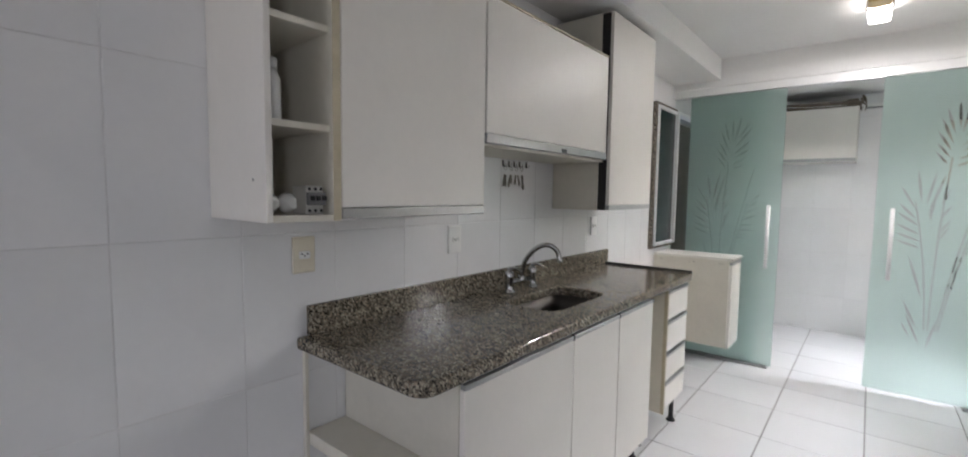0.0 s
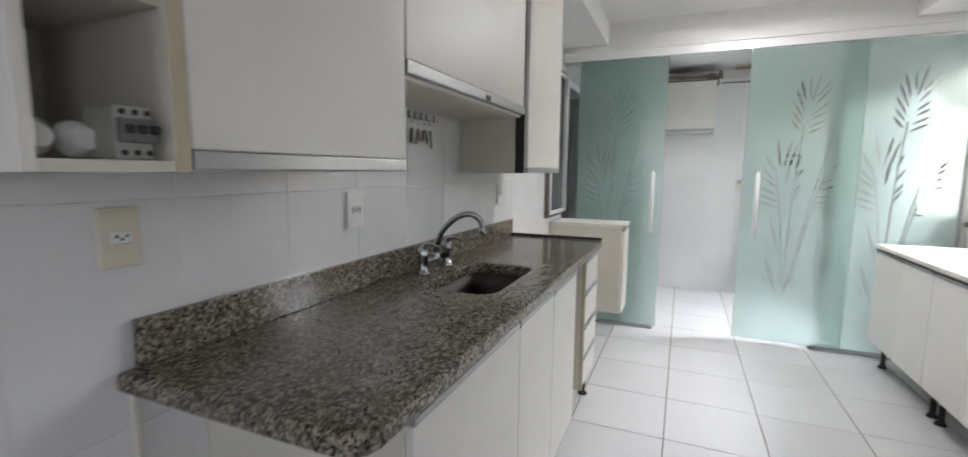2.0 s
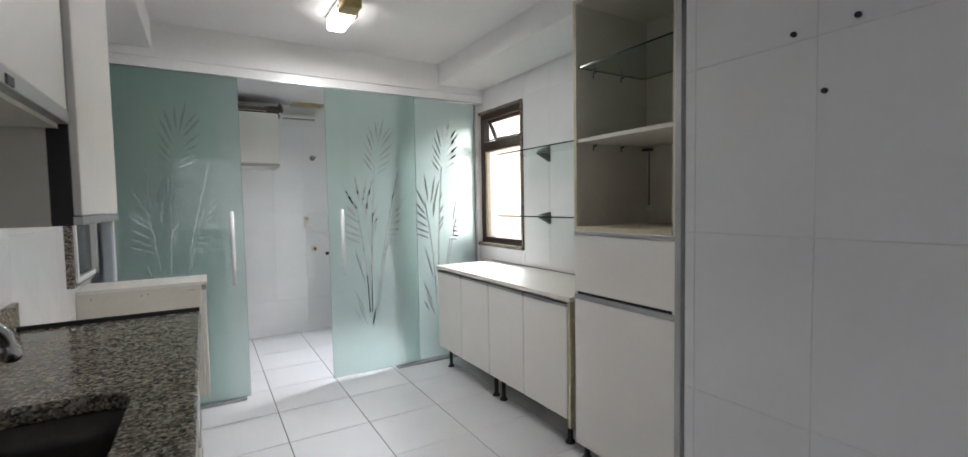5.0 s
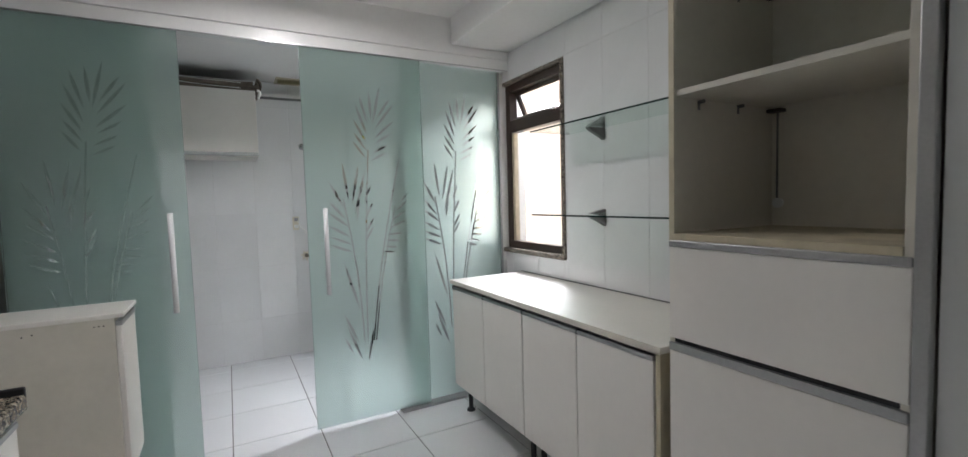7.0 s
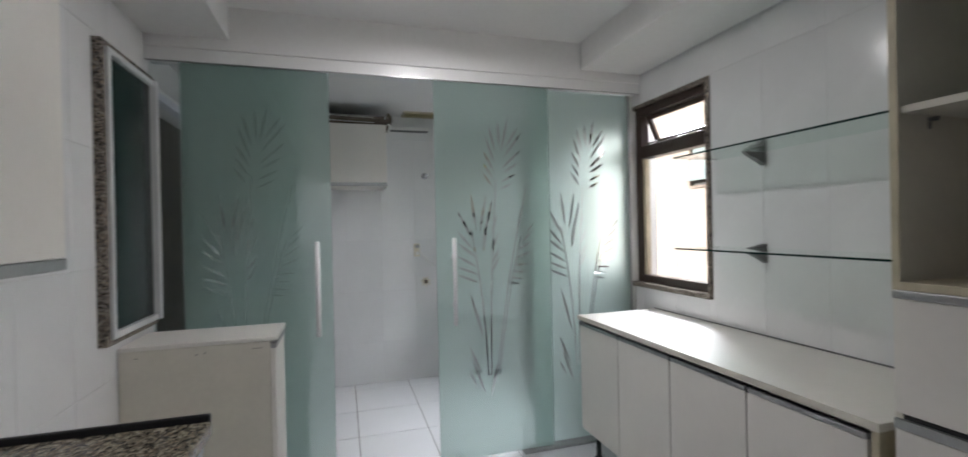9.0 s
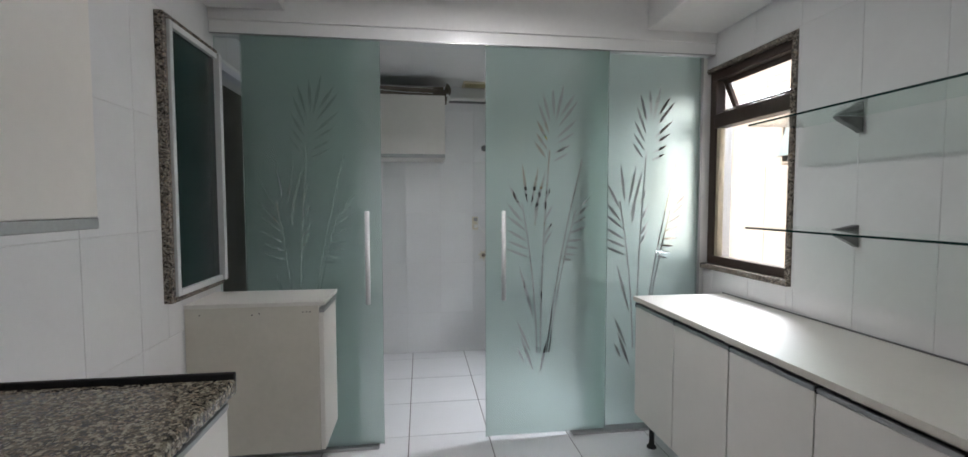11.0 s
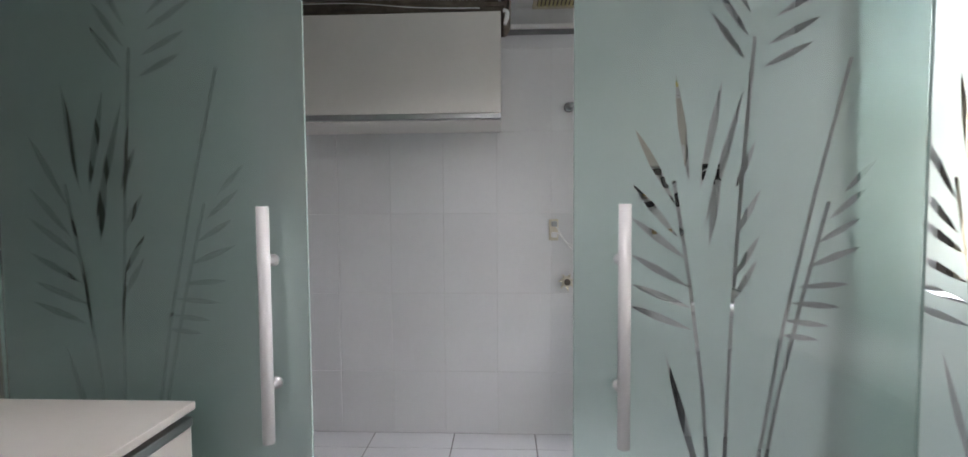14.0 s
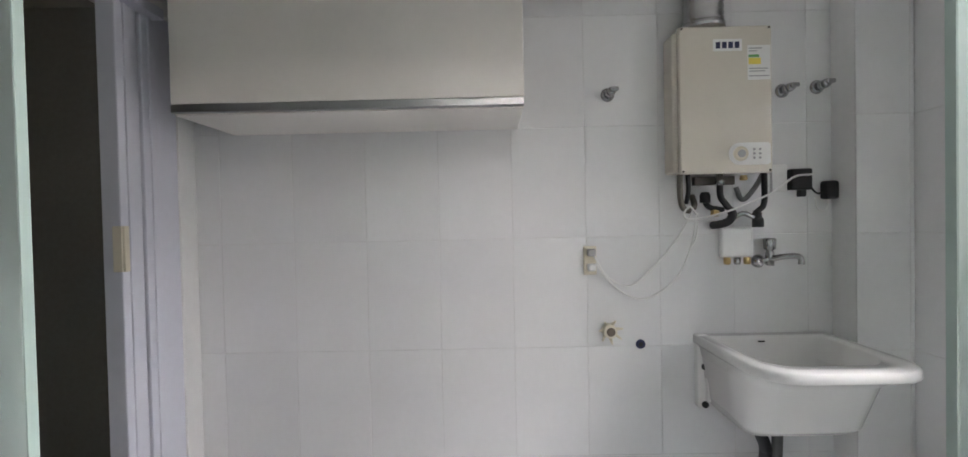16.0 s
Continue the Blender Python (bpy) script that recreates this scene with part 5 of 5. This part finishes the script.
for x, z in ((0.305, 1.838), (1.010, 1.838), (1.150, 1.850)):
    sv = thing("shut_off_valve", (x, YB, z), "chrome wall valve with a small handle", "valve", "laundry valves")
    part("rosette", lathe([(0.028, 0.0), (0.028, -0.004), (0.018, -0.012)][::-1], (x, YB - 0.001, z), "y", 20), CHROME, sv)
    part("stem", lathe([(0.013, -0.045), (0.017, -0.040), (0.017, -0.012)], (x, YB - 0.001, z), "y", 16), CHROME, sv)
    part("handle", lathe([(0.006, -0.062), (0.016, -0.058), (0.018, -0.046)], (x + 0.004, YB - 0.001, z + 0.002), "y", 12), CHROME, sv)
    part("lever", box((x - 0.006, 5.806, z - 0.002), (x + 0.028, 5.822, z + 0.016), 0.005), CHROME, sv)

tp = thing("laundry_tap", (0.91, 5.83, 1.14), "chrome wall tap above the laundry sink", "tap")
part("rosette", lathe([(0.014, -0.03), (0.020, -0.012), (0.027, -0.006), (0.027, 0.0)], (0.905, YB - 0.001, 1.150), "y", 20), CHROME, tp)
part("valve", lathe([(0.016, -0.02), (0.016, 0.03), (0.012, 0.04), (0.022, 0.046), (0.024, 0.085), (0.018, 0.09)], (0.935, 5.845, 1.155), "z", 18), CHROME, tp)
part("spout", tube(curve_points([(0.905, 5.850, 1.152), (0.935, 5.840, 1.160), (0.965, 5.81, 1.172), (0.998, 5.78, 1.176), (1.010, 5.77, 1.165), (1.010, 5.77, 1.145)]), 0.0115, 12), CHROME, tp)

dp = thing("drain_stub", (0.29, 5.86, 0.88), "cracked cream drain pipe stub in the wall", "pipe")
bm = lathe([(0.026, -0.045), (0.028, -0.03), (0.028, 0.0)], (0.293, YB - 0.001, 0.880), "y", 16)
part("stub", bm, CREAM, dp)
part("bore", lathe([(0.018, -0.0004), (0.018, 0.0)], (0.293, 5.8335, 0.880), "y", 16), RUG, dp)
for k in range(7):
    a = math.tau * k / 7 + 0.3
    c0 = Vector((0.293 + 0.026 * math.cos(a), 5.856, 0.880 + 0.026 * math.sin(a)))
    part("shard", tube([c0, c0 + Vector((0.022 * math.cos(a), -0.028, 0.022 * math.sin(a)))], [0.008, 0.003], 6), CREAM, dp)
wh = thing("water_inlet", (0.425, YB, 0.818), "blue capped water inlet in the tile joint", "pipe")
part("cap", lathe([(0.012, -0.004), (0.019, -0.003), (0.020, 0.0)], (0.425, YB - 0.0008, 0.818), "y", 18), DARKTXT, wh)
part("bore", lathe([(0.010, -0.001), (0.010, 0.0)], (0.425, 5.8745, 0.818), "y", 14), BLACK, wh)

# laundry sink
tb = thing("laundry_sink", (0.9, 5.64, 0.56), "white ceramic laundry sink fixed to the tiled wall", "laundry sink")


def plan_ring(bm, x0, x1, y0, y1, r, z, n=6):
    """A ring with rounded front corners and square back ones."""
    pts = [(x0, y1)]
    pts += [(x0 + r - r * math.cos(math.pi / 2 * k / n), y0 + r - r * math.sin(math.pi / 2 * k / n)) for k in range(n + 1)]
    pts += [(x1 - r + r * math.sin(math.pi / 2 * k / n), y0 + r - r * math.cos(math.pi / 2 * k / n)) for k in range(n + 1)]
    pts += [(x1, y1)]
    return [bm.verts.new((x, y, z)) for x, y in pts]


bm = bmesh.new()
yb_ = YB - 0.0015
R = [plan_ring(bm, 0.685, 1.035, 5.55, yb_, 0.05, 0.585), plan_ring(bm, 0.672, 1.06, 5.50, yb_, 0.07, 0.62), plan_ring(bm, 0.655, 1.10, 5.455, yb_, 0.09, 0.775),
     plan_ring(bm, 0.645, 1.140, 5.40, yb_, 0.12, 0.816), plan_ring(bm, 0.640, 1.168, 5.365, yb_, 0.13, 0.822), plan_ring(bm, 0.638, 1.170, 5.360, yb_, 0.13, 0.828),
     plan_ring(bm, 0.639, 1.169, 5.361, yb_, 0.13, 0.853), plan_ring(bm, 0.646, 1.162, 5.368, yb_ - 0.005, 0.125, 0.858), plan_ring(bm, 0.682, 1.130, 5.405, yb_ - 0.05, 0.11, 0.857),
     plan_ring(bm, 0.700, 1.110, 5.462, yb_ - 0.06, 0.10, 0.850), plan_ring(bm, 0.715, 1.085, 5.50, yb_ - 0.07, 0.08, 0.68), plan_ring(bm, 0.74, 1.05, 5.55, yb_ - 0.10, 0.05, 0.635)]
for p, q in zip(R, R[1:]):
    for k in range(len(p)):
        bm.faces.new((p[k], p[(k + 1) % len(p)], q[(k + 1) % len(p)], q[k])).smooth = True
bm.faces.new(R[0][::-1]), bm.faces.new(R[-1])
part("basin", bm, CERAM, tb)
part("mounting_plate", box((0.640, 5.835, 0.565), (0.684, YB - 0.0015, 0.862), 0.008, 2), CERAM, tb)
part("side_rib", box((0.664, 5.805, 0.60), (0.6795, 5.834, 0.75), 0.005, 2), CERAM, tb)
for z in (0.735, 0.583):
    part("bolt", lathe([(0.008, -0.012), (0.013, -0.010), (0.013, 0.0)], (0.664, 5.8348, z), "y", 12), BLACK, tb)
part("overflow_slot", box((0.870, 5.8165, 0.834), (0.895, 5.8195, 0.840)), BLACK, tb)
dw = thing("drain_pipes", (0.83, 5.74, 0.0), "black drain pipes below the laundry sink", "pipes")
part("hose", tube(curve_points([(0.80, 5.70, 0.583), (0.805, 5.70, 0.53), (0.83, 5.71, 0.47), (0.835, 5.72, 0.40), (0.835, 5.74, 0.001)]), 0.022, 12), BLACK, dw)
part("pipe", tube([(0.885, 5.72, 0.583), (0.88, 5.73, 0.30), (0.88, 5.75, 0.001)], 0.019, 12), GREYP, dw)

# folding door and frame of the laundry doorway
fd = thing("folding_door", (-1.36, 5.58, 0), "lilac-white PVC folding door pushed open", "folding door")
for y0, y1, x in ((5.458, 5.553, -1.372), (5.561, 5.634, -1.366)):
    bm = box((x - 0.050, y0, 0.012), (x, y1, 2.075), 0.004)
    box((x - 0.002, y0 + 0.030, 0.012), (x + 0.006, y0 + 0.046, 2.075), 0.003, bm=bm)
    part("leaf", bm, PVC, fd)
# dark strips put the shade between the leaves into colour
for y in (5.5565, 5.6375):
    part("hinge_strip", box((-1.415, y - 0.003, 0.012), (-1.392, y + 0.003, 2.075)), DARKGAP, fd, "dark strip painted as the shade between leaves")
part("lead_post", box((-1.408, 5.425, 0.012), (-1.346, 5.452, 2.075), 0.004), PVC, fd)
part("latch", box((-1.372, 5.419, 1.20), (-1.342, 5.424, 1.345), 0.002), CREAM, fd, "cream plastic latch")
part("latch", box((-1.3455, 5.425, 1.20), (-1.336, 5.445, 1.345), 0.002), CREAM, fd)
part("top_track", box((-1.395, 4.44, 2.078), (-1.335, 5.638, 2.115), 0.002), PVC, fd)
df = thing("door_frame", (-1.40, 5.25, 0), "white painted frame of the laundry doorway", "door frame", kind="structure")
part("jamb", box((-1.542, 5.6415, 0.001), (-1.392, 5.7715, 2.119), 0.003), PVC, df)
part("casing", box((-1.399, 5.7722, 0.001), (-1.386, 5.8745, 2.17), 0.005, 3), PAINT, df)
part("head_casing", box((-1.399, 4.36, 2.1205), (-1.378, 5.7718, 2.17), 0.004), PAINT, df)

# ---- tiles, one by one ----
SHARED = {}
for wall, axis, face, s, u0, u1, v0, v1, pu, pv, holes, (tw, th), material, gap in TILED:
    nu0, nu1 = math.floor((u0 - pu) / tw), math.ceil((u1 - pu) / tw)
    nv0, nv1 = math.floor((v0 - pv) / th), math.ceil((v1 - pv) / th)
    thick = 0.0039
    for i in range(nu0, nu1):
        for j in range(nv0, nv1):
            a, b, c, d = pu + i * tw + gap / 2, pu + (i + 1) * tw - gap / 2, pv + j * th + gap / 2, pv + (j + 1) * th - gap / 2
            for r in rest((max(a, u0), min(b, u1), max(c, v0), min(d, v1)), holes):
                w, h = r[1] - r[0], r[3] - r[2]
                key = (axis, s, round(w, 4), round(h, 4), material.name)
                if key not in SHARED:
                    bm = box(*spanned(axis, 0, s * thick, -w / 2, w / 2, -h / 2, h / 2))
                    bmesh.ops.recalc_face_normals(bm, faces=bm.faces[:])
                    front = [e for e in bm.edges if all(abs(v.co["xyz".index(axis)]) < 1e-6 for v in e.verts)]
                    bmesh.ops.bevel(bm, geom=front, offset=0.0012, segments=1, affect="EDGES", profile=0.5)
                    me = bpy.data.meshes.new("tile")
                    bm.to_mesh(me)
                    bm.free()
                    me.materials.append(material)
                    SHARED[key] = me
                t = new("tile", SHARED[key])
                uc_, vc_ = (r[0] + r[1]) / 2, (r[2] + r[3]) / 2
                t.location = {"x": (face, uc_, vc_), "y": (uc_, face, vc_), "z": (uc_, vc_, face)}[axis]
                t.parent = wall
